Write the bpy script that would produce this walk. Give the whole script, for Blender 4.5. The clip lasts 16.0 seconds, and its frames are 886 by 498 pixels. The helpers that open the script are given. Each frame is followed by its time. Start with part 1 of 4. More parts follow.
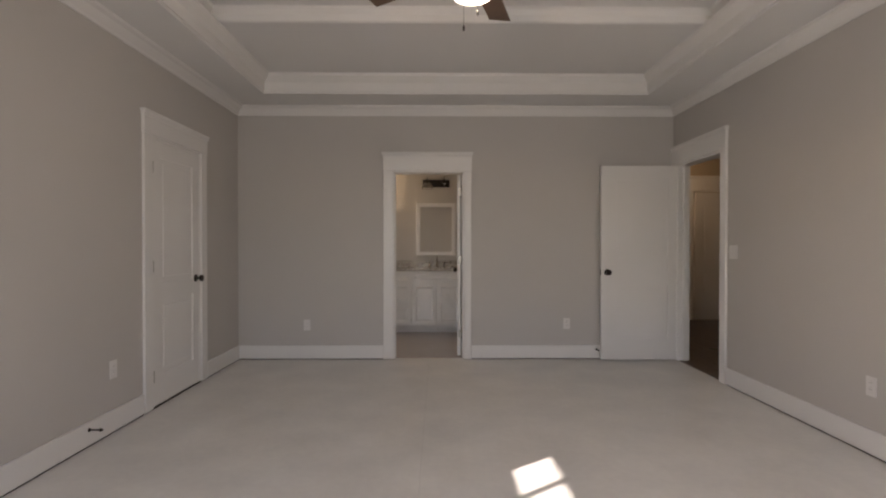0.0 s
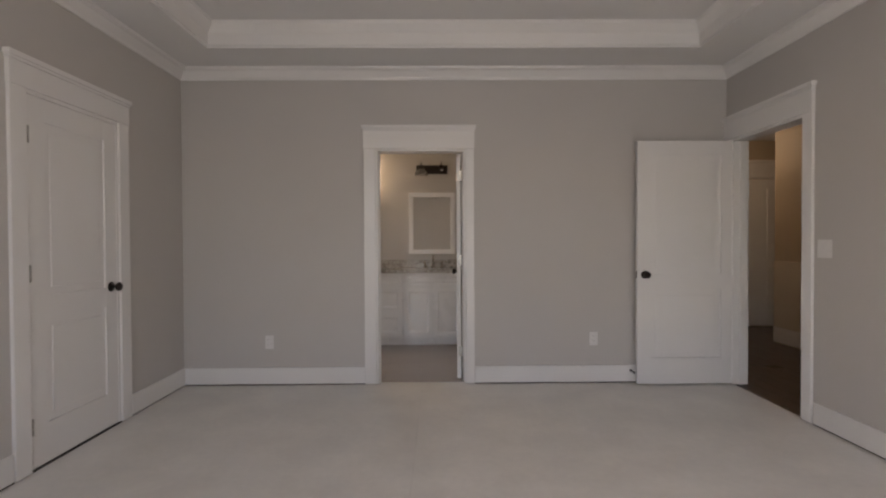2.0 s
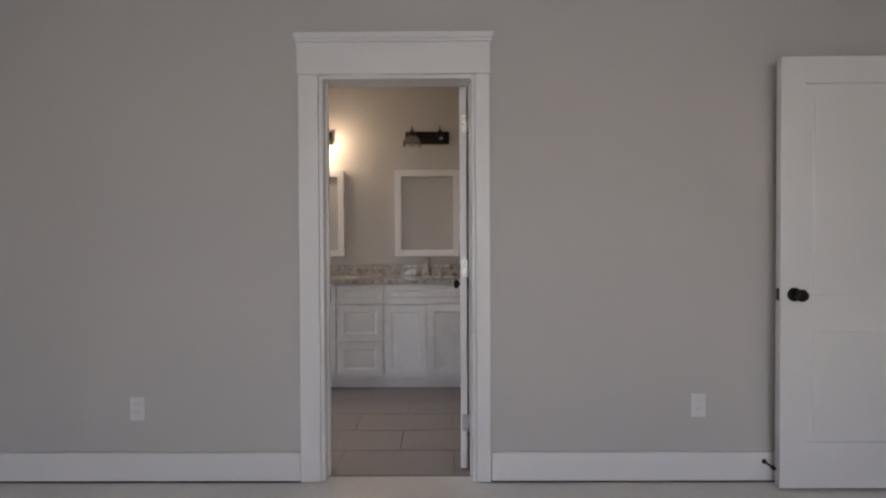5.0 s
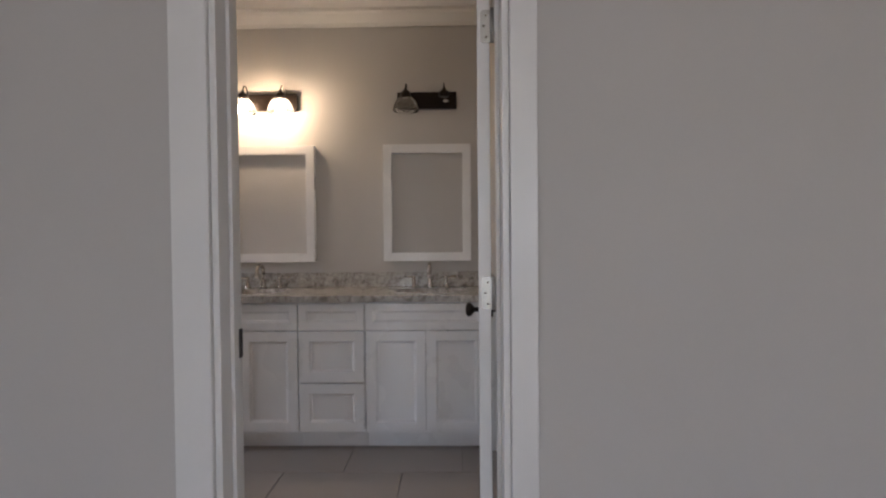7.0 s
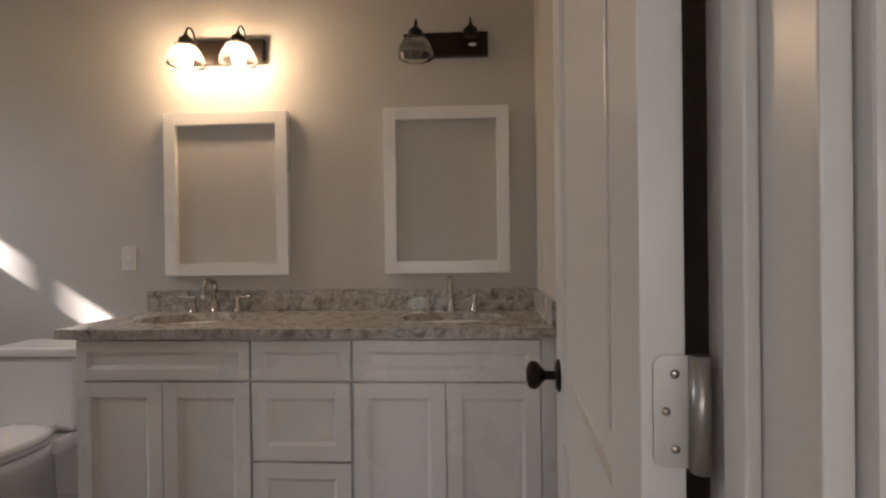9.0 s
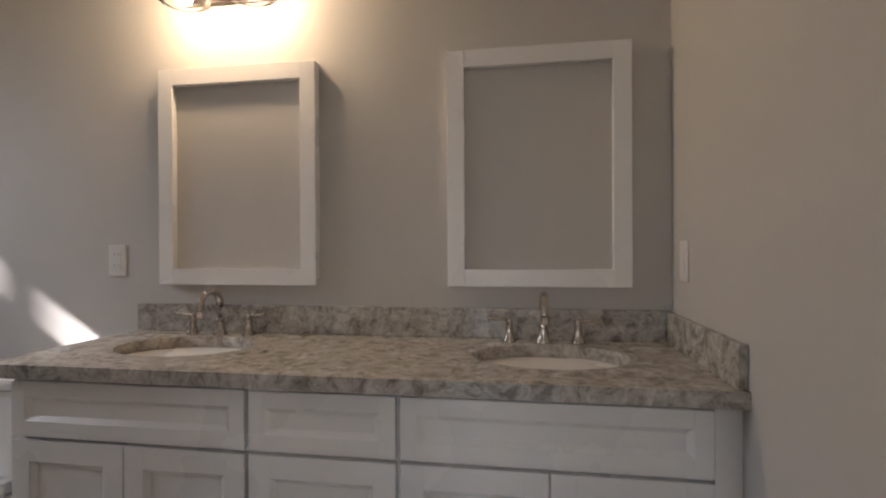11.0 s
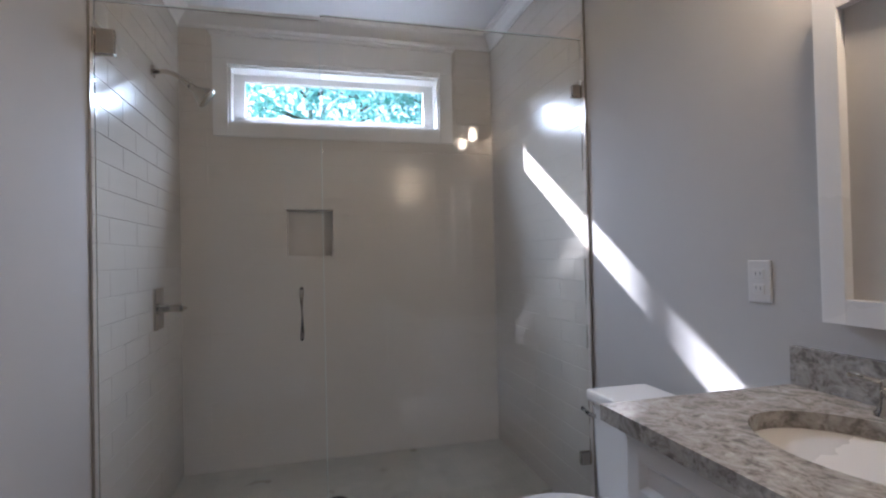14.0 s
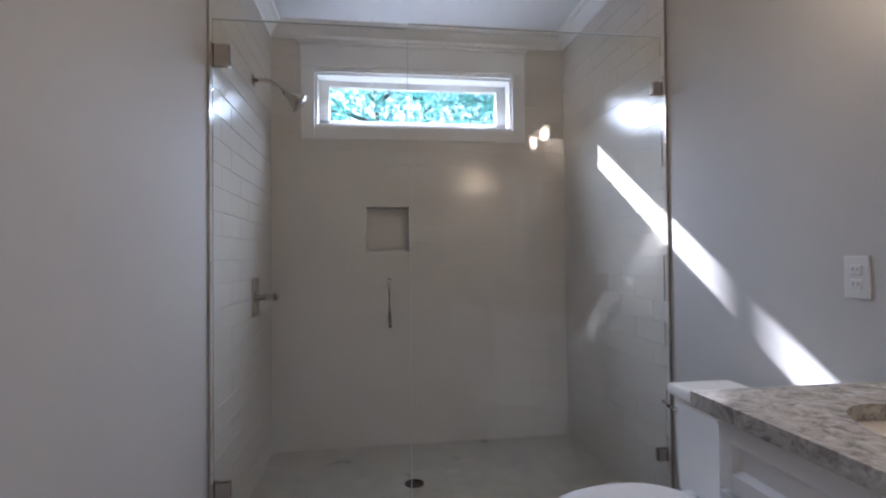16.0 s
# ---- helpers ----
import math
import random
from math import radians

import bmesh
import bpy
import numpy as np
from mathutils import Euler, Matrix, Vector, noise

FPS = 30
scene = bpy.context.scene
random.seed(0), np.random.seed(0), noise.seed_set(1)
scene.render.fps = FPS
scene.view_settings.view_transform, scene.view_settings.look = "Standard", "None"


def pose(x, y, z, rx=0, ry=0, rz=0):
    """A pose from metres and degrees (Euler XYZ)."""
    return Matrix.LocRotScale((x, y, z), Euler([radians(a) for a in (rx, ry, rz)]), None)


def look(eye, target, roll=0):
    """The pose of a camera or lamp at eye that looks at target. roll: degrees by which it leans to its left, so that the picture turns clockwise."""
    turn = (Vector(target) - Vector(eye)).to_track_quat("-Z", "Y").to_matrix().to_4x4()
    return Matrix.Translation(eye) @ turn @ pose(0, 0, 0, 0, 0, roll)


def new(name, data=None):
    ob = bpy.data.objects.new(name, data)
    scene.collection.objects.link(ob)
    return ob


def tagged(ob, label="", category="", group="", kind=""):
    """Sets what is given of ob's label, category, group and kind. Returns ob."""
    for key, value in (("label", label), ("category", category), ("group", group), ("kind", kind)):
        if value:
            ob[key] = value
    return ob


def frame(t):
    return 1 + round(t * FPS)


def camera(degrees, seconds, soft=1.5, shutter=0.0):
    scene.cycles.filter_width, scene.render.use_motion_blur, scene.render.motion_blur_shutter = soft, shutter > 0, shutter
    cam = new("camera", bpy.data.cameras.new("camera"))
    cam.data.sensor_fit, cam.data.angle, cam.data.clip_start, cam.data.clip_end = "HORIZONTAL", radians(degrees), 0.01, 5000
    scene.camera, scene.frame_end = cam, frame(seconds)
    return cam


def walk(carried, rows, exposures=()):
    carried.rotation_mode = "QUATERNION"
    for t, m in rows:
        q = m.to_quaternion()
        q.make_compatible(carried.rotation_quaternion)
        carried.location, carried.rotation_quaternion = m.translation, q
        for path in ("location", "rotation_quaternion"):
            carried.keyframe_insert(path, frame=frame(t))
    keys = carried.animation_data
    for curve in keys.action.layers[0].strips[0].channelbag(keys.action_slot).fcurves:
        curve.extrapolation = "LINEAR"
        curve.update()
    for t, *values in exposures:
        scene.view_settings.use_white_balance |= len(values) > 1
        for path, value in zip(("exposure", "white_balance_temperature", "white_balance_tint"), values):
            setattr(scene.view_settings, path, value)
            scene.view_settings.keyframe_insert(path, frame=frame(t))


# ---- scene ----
cam = camera(82.6, 16.0, soft=2.2)
PATH = [
    (0, (-0.096, -0.001, 1.225), (-0.076, 1.998, 1.206), 0.0),
    (0.5, (-0.063, 0.256, 1.243), (-0.037, 2.256, 1.217), 0.0),
    (1, (-0.083, 0.53, 1.249), (-0.059, 2.529, 1.216), 0.1),
    (1.5, (-0.104, 0.777, 1.225), (-0.079, 2.777, 1.199), -0.0),
    (2, (-0.048, 1.07, 1.219), (-0.029, 3.069, 1.188), -0.3),
    (2.5, (-0.018, 1.344, 1.223), (-0.006, 3.344, 1.19), -0.2),
    (3, (-0.017, 1.666, 1.22), (-0.012, 3.665, 1.186), -0.3),
    (3.5, (0.005, 1.966, 1.208), (0.009, 3.966, 1.172), -0.3),
    (4, (0.058, 2.29, 1.192), (0.05, 4.29, 1.161), -0.4),
    (4.5, (0.047, 2.595, 1.184), (0.037, 4.595, 1.157), -0.3),
    (7, (0.046, 4.078, 1.201), (0.004, 6.077, 1.163), -0.5),
    (7.5, (0.048, 4.378, 1.198), (0.001, 6.377, 1.172), -0.7),
    (8, (0.032, 4.654, 1.17), (-0.05, 6.652, 1.16), -0.7),
    (8.5, (0.002, 4.875, 1.181), (-0.098, 6.872, 1.17), -0.7),
    (11, (-0.167, 5.766, 1.189), (-0.486, 7.741, 1.181), -0.3),
    (11.5, (-0.253, 5.892, 1.202), (-0.827, 7.808, 1.192), -0.6),
    (12, (-0.328, 5.988, 1.197), (-1.328, 7.72, 1.209), -1.0),
    (12.5, (-0.417, 6.057, 1.204), (-1.756, 7.543, 1.217), -1.0),
    (13, (-0.505, 6.115, 1.218), (-2.102, 7.32, 1.229), -1.2),
    (13.5, (-0.543, 6.185, 1.232), (-2.324, 7.094, 1.252), -1.4),
    (14, (-0.541, 6.25, 1.233), (-2.479, 6.745, 1.263), -1.3),
    (14.5, (-0.526, 6.25, 1.226), (-2.518, 6.422, 1.264), -0.9),
    (15, (-0.528, 6.211, 1.226), (-2.527, 6.277, 1.259), -0.7),
    (15.5, (-0.512, 6.152, 1.225), (-2.509, 6.242, 1.257), -0.7),
    (16, (-0.467, 6.138, 1.21), (-2.448, 6.409, 1.244), -0.6),
]
EXPOSURES = [(0, 1.78, 6950, 20), (3.5, 2.04, 6350, 20), (7.0, 1.98, 6000, 19), (8.5, 1.88, 6650, 20), (11.0, 1.93, 6250, 18), (13.0, 1.98, 5550, 18), (14.5, 2.04, 5300, 18), (16.0, 2.04, 5300, 18)]
walk(cam, [(t, look(eye, target, roll)) for t, eye, target, roll in PATH], EXPOSURES)

# ---- world, sun and large lights ----
world = bpy.data.worlds.new("world")
scene.world = world
world.use_nodes = True
wn = world.node_tree
sky = wn.nodes.new("ShaderNodeTexSky")
sky.sky_type, sky.sun_disc = "NISHITA", False
SUN = Vector((1.0, 0.72, -0.68)).normalized()
sky.sun_elevation = math.asin(-SUN.z)
sky.sun_rotation = math.atan2(-SUN.x, -SUN.y)
wn.links.new(sky.outputs[0], wn.nodes["Background"].inputs[0])
wn.nodes["Background"].inputs[1].default_value = 0.15


def lamp(name, kind, energy, color, m, size=None, size_y=None):
    data = bpy.data.lights.new(name, kind)
    data.energy, data.color = energy, color
    if kind == "AREA":
        data.shape, data.size, data.size_y = "RECTANGLE", size, size_y
    elif kind == "POINT":
        data.shadow_soft_size = size
    ob = new(name, data)
    ob.matrix_world = m
    return ob


sun = lamp("sun", "SUN", 5.0, (1.0, 0.95, 0.88), look((0, 0, 0), SUN))
sun.data.angle = radians(0.55)
# area lamps added as daylight fill, at unseen windows behind the walker's start
for wx, watts in ((-1.05, 4.1), (1.25, 3.2)):
    lamp("daylight_fill", "AREA", watts, (0.93, 0.96, 1.0), look((wx, -0.72, 1.45), (wx, 3, 1.2)), 1.1, 1.5)
# daylight in the shower's high window
shower_light = lamp("daylight_fill", "AREA", 5.0, (0.82, 0.92, 1.0), look((-3.90, 6.42, 2.24), (-3.0, 6.42, 0.85)), 1.14, 0.20)
shower_light.data.spread = radians(110)
# lit bulbs: vanity light, fan light; last, an unseen hall lamp added as fill
for bx in (-1.30, -1.075):
    lamp("bulb_light", "POINT", 1.1, (1.0, 0.675, 0.36), Matrix.Translation((bx, 7.319, 2.078)), 0.025)
lamp("fan_bulb_light", "POINT", 1.7, (1.0, 0.78, 0.55), Matrix.Translation((0.065, 2.35, 2.33)), 0.06)
lamp("hall_fill_light", "POINT", 2.6, (1.0, 0.74, 0.46), Matrix.Translation((3.3, 7.55, 2.42)), 0.08)


# ---- materials ----
def material(name, color, rough=0.5, metal=0.0, var=0.06, scale=3.0, fine=60.0, bump=0.05, rvar=0.08, coat=0.0, island=0.0):
    m = bpy.data.materials.new(name)
    m.use_nodes = True
    n, l = m.node_tree.nodes, m.node_tree.links
    b = n["Principled BSDF"]
    b.inputs["Metallic"].default_value = metal
    b.inputs["Coat Weight"].default_value = coat
    co = n.new("ShaderNodeTexCoord")
    big = n.new("ShaderNodeTexNoise")
    big.inputs["Scale"].default_value, big.inputs["Detail"].default_value = scale, 5
    small = n.new("ShaderNodeTexNoise")
    small.inputs["Scale"].default_value, small.inputs["Detail"].default_value = fine, 3
    geo = n.new("ShaderNodeNewGeometry")
    for t in (big, small):
        l.new(geo.outputs["Position"], t.inputs["Vector"])
    add = n.new("ShaderNodeMath")
    add.operation = "MULTIPLY_ADD"
    l.new(small.outputs["Fac"], add.inputs[0])
    add.inputs[1].default_value = 0.35
    l.new(big.outputs["Fac"], add.inputs[2])
    last = add.outputs[0]
    if island:
        info = n.new("ShaderNodeObjectInfo")
        more = n.new("ShaderNodeMath")
        more.operation = "MULTIPLY_ADD"
        l.new(info.outputs["Random"], more.inputs[0])
        more.inputs[1].default_value = island
        l.new(last, more.inputs[2])
        last = more.outputs[0]
    ramp = n.new("ShaderNodeMapRange")
    ramp.inputs["From Min"].default_value, ramp.inputs["From Max"].default_value = 0.35, 1.0 + island
    ramp.inputs["To Min"].default_value, ramp.inputs["To Max"].default_value = 1 - var, 1 + var
    l.new(last, ramp.inputs["Value"])
    mix = n.new("ShaderNodeVectorMath")
    mix.operation = "SCALE"
    mix.inputs[0].default_value = color
    l.new(ramp.outputs[0], mix.inputs["Scale"])
    l.new(mix.outputs[0], b.inputs["Base Color"])
    rr = n.new("ShaderNodeMapRange")
    rr.inputs["To Min"].default_value, rr.inputs["To Max"].default_value = max(0.02, rough - rvar), rough + rvar
    l.new(big.outputs["Fac"], rr.inputs["Value"])
    l.new(rr.outputs[0], b.inputs["Roughness"])
    bp = n.new("ShaderNodeBump")
    bp.inputs["Strength"].default_value, bp.inputs["Distance"].default_value = bump, 0.004
    l.new(small.outputs["Fac"], bp.inputs["Height"])
    l.new(bp.outputs[0], b.inputs["Normal"])
    return m


def granite():
    m = material("granite", (0.4, 0.37, 0.32), 0.16, bump=0.02)
    n, l = m.node_tree.nodes, m.node_tree.links
    geo = n.new("ShaderNodeNewGeometry")
    warp = n.new("ShaderNodeTexNoise")
    warp.inputs["Scale"].default_value, warp.inputs["Detail"].default_value = 9, 6
    l.new(geo.outputs["Position"], warp.inputs["Vector"])
    off = n.new("ShaderNodeVectorMath")
    off.operation = "MULTIPLY_ADD"
    l.new(warp.outputs["Color"], off.inputs[0])
    off.inputs[1].default_value = (0.14, 0.14, 0.14)
    l.new(geo.outputs["Position"], off.inputs[2])
    cloud = n.new("ShaderNodeTexNoise")
    cloud.inputs["Scale"].default_value, cloud.inputs["Detail"].default_value, cloud.inputs["Roughness"].default_value = 25, 9, 0.70
    l.new(off.outputs[0], cloud.inputs["Vector"])
    ramp = n.new("ShaderNodeValToRGB")
    e = ramp.color_ramp.elements
    e[0].position, e[0].color = 0.30, (0.15, 0.138, 0.127, 1)
    e[1].position, e[1].color = 0.70, (0.66, 0.63, 0.60, 1)
    for p, c in ((0.41, (0.25, 0.228, 0.205, 1)), (0.47, (0.38, 0.352, 0.315, 1)), (0.56, (0.46, 0.435, 0.40, 1))):
        k = e.new(p)
        k.color = c
    l.new(cloud.outputs["Fac"], ramp.inputs[0])
    vor = n.new("ShaderNodeTexVoronoi")
    vor.inputs["Scale"].default_value = 55
    l.new(off.outputs[0], vor.inputs["Vector"])
    speck = n.new("ShaderNodeMapRange")
    speck.inputs["From Min"].default_value, speck.inputs["From Max"].default_value = 0.1, 0.5
    speck.inputs["To Min"].default_value, speck.inputs["To Max"].default_value = 0.72, 1.05
    l.new(vor.outputs["Distance"], speck.inputs["Value"])
    mul = n.new("ShaderNodeVectorMath")
    mul.operation = "SCALE"
    l.new(ramp.outputs[0], mul.inputs[0])
    l.new(speck.outputs[0], mul.inputs["Scale"])
    l.new(mul.outputs[0], n["Principled BSDF"].inputs["Base Color"])
    return m


def clear_glass(name, tint=(0.97, 0.99, 0.98), ior=1.45):
    m = bpy.data.materials.new(name)
    m.use_nodes = True
    n, l = m.node_tree.nodes, m.node_tree.links
    n.remove(n["Principled BSDF"])
    tr, gl, fr, mx = n.new("ShaderNodeBsdfTransparent"), n.new("ShaderNodeBsdfGlossy"), n.new("ShaderNodeFresnel"), n.new("ShaderNodeMixShader")
    tr.inputs[0].default_value = (*tint, 1)
    gl.inputs["Roughness"].default_value = 0.01
    fr.inputs["IOR"].default_value = ior
    l.new(fr.outputs[0], mx.inputs[0])
    l.new(tr.outputs[0], mx.inputs[1])
    l.new(gl.outputs[0], mx.inputs[2])
    l.new(mx.outputs[0], n["Material Output"].inputs[0])
    return m


def glow(name, color, strength):
    m = bpy.data.materials.new(name)
    m.use_nodes = True
    b = m.node_tree.nodes["Principled BSDF"]
    b.inputs["Base Color"].default_value = (0.9, 0.88, 0.84, 1)
    b.inputs["Emission Color"].default_value = (*color, 1)
    b.inputs["Emission Strength"].default_value = strength
    return m


WALL = material("greige_wall_paint", (0.50, 0.475, 0.45), 0.75, var=0.035, scale=1.2, fine=180, bump=0.06)
BATHWALL = material("bath_wall_paint", (0.52, 0.50, 0.475), 0.75, var=0.03, scale=1.2, fine=180, bump=0.06)
CEIL = material("ceiling_paint", (0.71, 0.70, 0.685), 0.7, var=0.03, scale=1.0, fine=150, bump=0.05)
TRIM = material("white_trim_paint", (0.72, 0.705, 0.685), 0.32, var=0.025, scale=2.0, fine=90, bump=0.03)
DOORW = material("white_door_paint", (0.72, 0.705, 0.685), 0.34, var=0.025, scale=1.6, fine=70, bump=0.05)
CAB = material("white_cabinet_paint", (0.78, 0.77, 0.76), 0.28, var=0.02, scale=2.0, fine=60, bump=0.02)
FLOORW = material("white_painted_floor", (0.69, 0.67, 0.635), 0.40, var=0.12, scale=2.6, fine=22, bump=0.05, rvar=0.1)
# near-black for painted gap shade, plank joints and rubber tips
DARKFILL = material("gap_shade_and_rubber", (0.03, 0.024, 0.02), 0.9)
HALLFLOOR = material("dark_stained_oak", (0.055, 0.032, 0.022), 0.3, var=0.4, scale=4, fine=40, bump=0.08, island=0.5)
LOWHALL = material("lower_hall_wall", (0.58, 0.52, 0.43), 0.45, var=0.03, fine=120)
HALLWALL = material("hall_wall_paint", (0.42, 0.35, 0.26), 0.55, var=0.03, fine=150)
FTILE = material("floor_tile_taupe", (0.285, 0.25, 0.225), 0.40, var=0.05, scale=3, fine=45, bump=0.015, island=0.35)
GROUT = material("grout", (0.36, 0.34, 0.31), 0.85, var=0.08, fine=90, bump=0.1)
TGROUT = material("tile_grout", (0.47, 0.435, 0.395), 0.7, var=0.06, fine=90, bump=0.1)
SGROUT = material("mosaic_grout", (0.44, 0.41, 0.345), 0.8, var=0.08, fine=90, bump=0.1)
EDGE = material("polished_glass_edge", (0.62, 0.70, 0.66), 0.10, var=0.05, bump=0.0)
FGROUT = material("floor_grout", (0.27, 0.24, 0.215), 0.8, var=0.08, fine=90, bump=0.1)
STILE = material("glazed_wall_tile", (0.60, 0.555, 0.495), 0.20, var=0.03, scale=6, fine=14, bump=0.015, rvar=0.015, island=0.25)
MOSAIC = material("marble_mosaic_tile", (0.44, 0.41, 0.345), 0.3, var=0.13, scale=9, fine=45, bump=0.03, island=0.6)
CHROME = material("polished_chrome", (0.52, 0.50, 0.47), 0.12, 1.0, var=0.02, rvar=0.03, bump=0.0)
NICKEL = material("brushed_nickel", (0.52, 0.48, 0.43), 0.13, 1.0, var=0.04, rvar=0.05)
STEEL = material("zinc_hinge_steel", (0.44, 0.43, 0.40), 0.35, 0.9, var=0.06)
BRONZE = material("oil_rubbed_bronze", (0.022, 0.016, 0.013), 0.32, 0.7, var=0.25, rvar=0.1)
PORC = material("white_porcelain", (0.80, 0.79, 0.77), 0.08, var=0.01, rvar=0.02, bump=0.0, coat=0.4)
PLAST = material("white_plastic", (0.68, 0.66, 0.64), 0.35, var=0.015)
SLOT = material("outlet_slot", (0.12, 0.11, 0.10), 0.6)
GRANITE = granite()
GLASS = clear_glass("shower_glass", (0.975, 0.975, 0.955), 1.5)
PANE = clear_glass("window_glass", (0.98, 0.99, 0.99))
SHADE = clear_glass("lamp_glass", (0.98, 0.975, 0.97), 1.2)
hn, hl_ = SHADE.node_tree.nodes, SHADE.node_tree.links
milk, haze = hn.new("ShaderNodeBsdfTranslucent"), hn.new("ShaderNodeMixShader")
milk.inputs[0].default_value, haze.inputs[0].default_value = (0.85, 0.84, 0.82, 1), 0.05
hl_.new(hn["Mix Shader"].outputs[0], haze.inputs[1])
hl_.new(milk.outputs[0], haze.inputs[2])
hl_.new(haze.outputs[0], hn["Material Output"].inputs[0])
BULB = glow("lit_bulb", (1.0, 0.80, 0.52), 12)
FANGLOW = glow("fan_globe", (1.0, 0.93, 0.82), 1.6)
FANWOOD = material("fan_blade_walnut", (0.09, 0.055, 0.035), 0.4, var=0.3, scale=8, fine=40)
LEAF = material("leaves", (0.10, 0.20, 0.13), 0.5, var=0.45, scale=1.5, fine=9, bump=0.0)
ln, ll = LEAF.node_tree.nodes, LEAF.node_tree.links
thin, both = ln.new("ShaderNodeBsdfTranslucent"), ln.new("ShaderNodeAddShader")
thin.inputs[0].default_value = (0.10, 0.27, 0.27, 1)
ll.new(ln["Principled BSDF"].outputs[0], both.inputs[0])
ll.new(thin.outputs[0], both.inputs[1])
ll.new(both.outputs[0], ln["Material Output"].inputs[0])
BARK = material("bark", (0.10, 0.08, 0.06), 0.9, var=0.35, scale=6, fine=30, bump=0.4)
GRASS = material("lawn", (0.07, 0.10, 0.035), 0.9, var=0.4, scale=0.8, fine=12, bump=0.3)


# ---- mesh helpers ----
def add_box(bm, x0, x1, y0, y1, z0, z1, bev=0.0):
    r = bmesh.ops.create_cube(bm, size=1.0)
    vs = r["verts"]
    for v in vs:
        v.co = Vector(((x0 + x1) / 2 + v.co.x * (x1 - x0), (y0 + y1) / 2 + v.co.y * (y1 - y0), (z0 + z1) / 2 + v.co.z * (z1 - z0)))
    if bev:
        es = list({e for v in vs for e in v.link_edges})
        bmesh.ops.bevel(bm, geom=es, offset=bev, segments=2, affect="EDGES", profile=0.6)
    return bm


def box(x0, x1, y0, y1, z0, z1, bev=0.0):
    return add_box(bmesh.new(), x0, x1, y0, y1, z0, z1, bev)


def lathe(profile, n=28, m=None, sx=1.0, sy=1.0):
    """Turn (radius, height) pairs about z."""
    bm = bmesh.new()
    rings = []
    for r, z in profile:
        if r < 1e-6:
            rings.append([bm.verts.new((0, 0, z))])
        else:
            rings.append([bm.verts.new((r * sx * math.cos(2 * math.pi * i / n), r * sy * math.sin(2 * math.pi * i / n), z)) for i in range(n)])
    for a, b in zip(rings, rings[1:]):
        for i in range(n):
            j = (i + 1) % n
            if len(a) == 1 and len(b) > 1:
                bm.faces.new((a[0], b[j], b[i]))
            elif len(b) == 1 and len(a) > 1:
                bm.faces.new((a[i], a[j], b[0]))
            elif len(a) > 1:
                bm.faces.new((a[i], a[j], b[j], b[i]))
    for f in bm.faces:
        f.smooth = True
    bmesh.ops.recalc_face_normals(bm, faces=bm.faces)
    if m:
        bm.transform(m)
    return bm


def tube(points, r, n=12, bm=None):
    """A round tube through points; r one radius or one for each point."""
    bm = bm or bmesh.new()
    pts = [Vector(p) for p in points]
    rs = r if isinstance(r, (list, tuple)) else [r] * len(pts)
    rings = []
    for i, p in enumerate(pts):
        d = (pts[min(i + 1, len(pts) - 1)] - pts[max(i - 1, 0)]).normalized()
        q = d.to_track_quat("Z", "Y")
        rings.append([bm.verts.new(p + q @ Vector((rs[i] * math.cos(2 * math.pi * k / n), rs[i] * math.sin(2 * math.pi * k / n), 0))) for k in range(n)])
    for a, b in zip(rings, rings[1:]):
        for k in range(n):
            f = bm.faces.new((a[k], a[(k + 1) % n], b[(k + 1) % n], b[k]))
            f.smooth = True
    bm.faces.new(rings[0][::-1])
    bm.faces.new(rings[-1])
    return bm


def part(name, bm, mat, parent=None, label=""):
    """Link a bmesh as one mesh object, under a thing or a part."""
    me = bpy.data.meshes.new(name)
    bm.to_mesh(me)
    bm.free()
    me.materials.append(mat)
    ob = new(name, me)
    if parent:
        ob.parent = parent
    if label:
        ob["label"] = label
    return ob


def root(name, m, label, category, group="", kind=""):
    ob = new(name)
    ob.empty_display_size = 0.05
    ob.matrix_world = m
    return tagged(ob, label, category, group, kind)


def structure(name, bm, mat, label, category, m=None):
    ob = part(name, bm, mat)
    if m:
        ob.matrix_world = m
    return tagged(ob, label, category, kind="structure")


def wall_mesh(along, face, back, a0, a1, z0, z1, holes=()):
    """A wall along x or y from a0 to a1, between two faces, with openings (a0, a1, z0, z1) right through."""
    bm = bmesh.new()
    lo, hi = min(face, back), max(face, back)

    def piece(p, q, u, v):
        if q - p > 1e-4 and v - u > 1e-4:
            add_box(bm, *((p, q, lo, hi) if along == "x" else (lo, hi, p, q)), u, v)
    at = a0
    for h in sorted(holes):
        piece(at, h[0], z0, z1)
        piece(h[0], h[1], z0, h[2])
        piece(h[0], h[1], h[3], z1)
        at = h[1]
    piece(at, a1, z0, z1)
    return bm


def moulding(x0, x1, y0, y1, profile):
    """A mitred moulding round the inside of a rectangle; profile: (out from wall, z)."""
    bm = bmesh.new()
    rings = [[bm.verts.new(c) for c in ((x0 + d, y0 + d, z), (x1 - d, y0 + d, z), (x1 - d, y1 - d, z), (x0 + d, y1 - d, z))] for d, z in profile]
    for a, b in zip(rings, rings[1:] + rings[:1]):
        for i in range(4):
            bm.faces.new((a[i], a[(i + 1) % 4], b[(i + 1) % 4], b[i]))
    bmesh.ops.recalc_face_normals(bm, faces=bm.faces)
    return bm


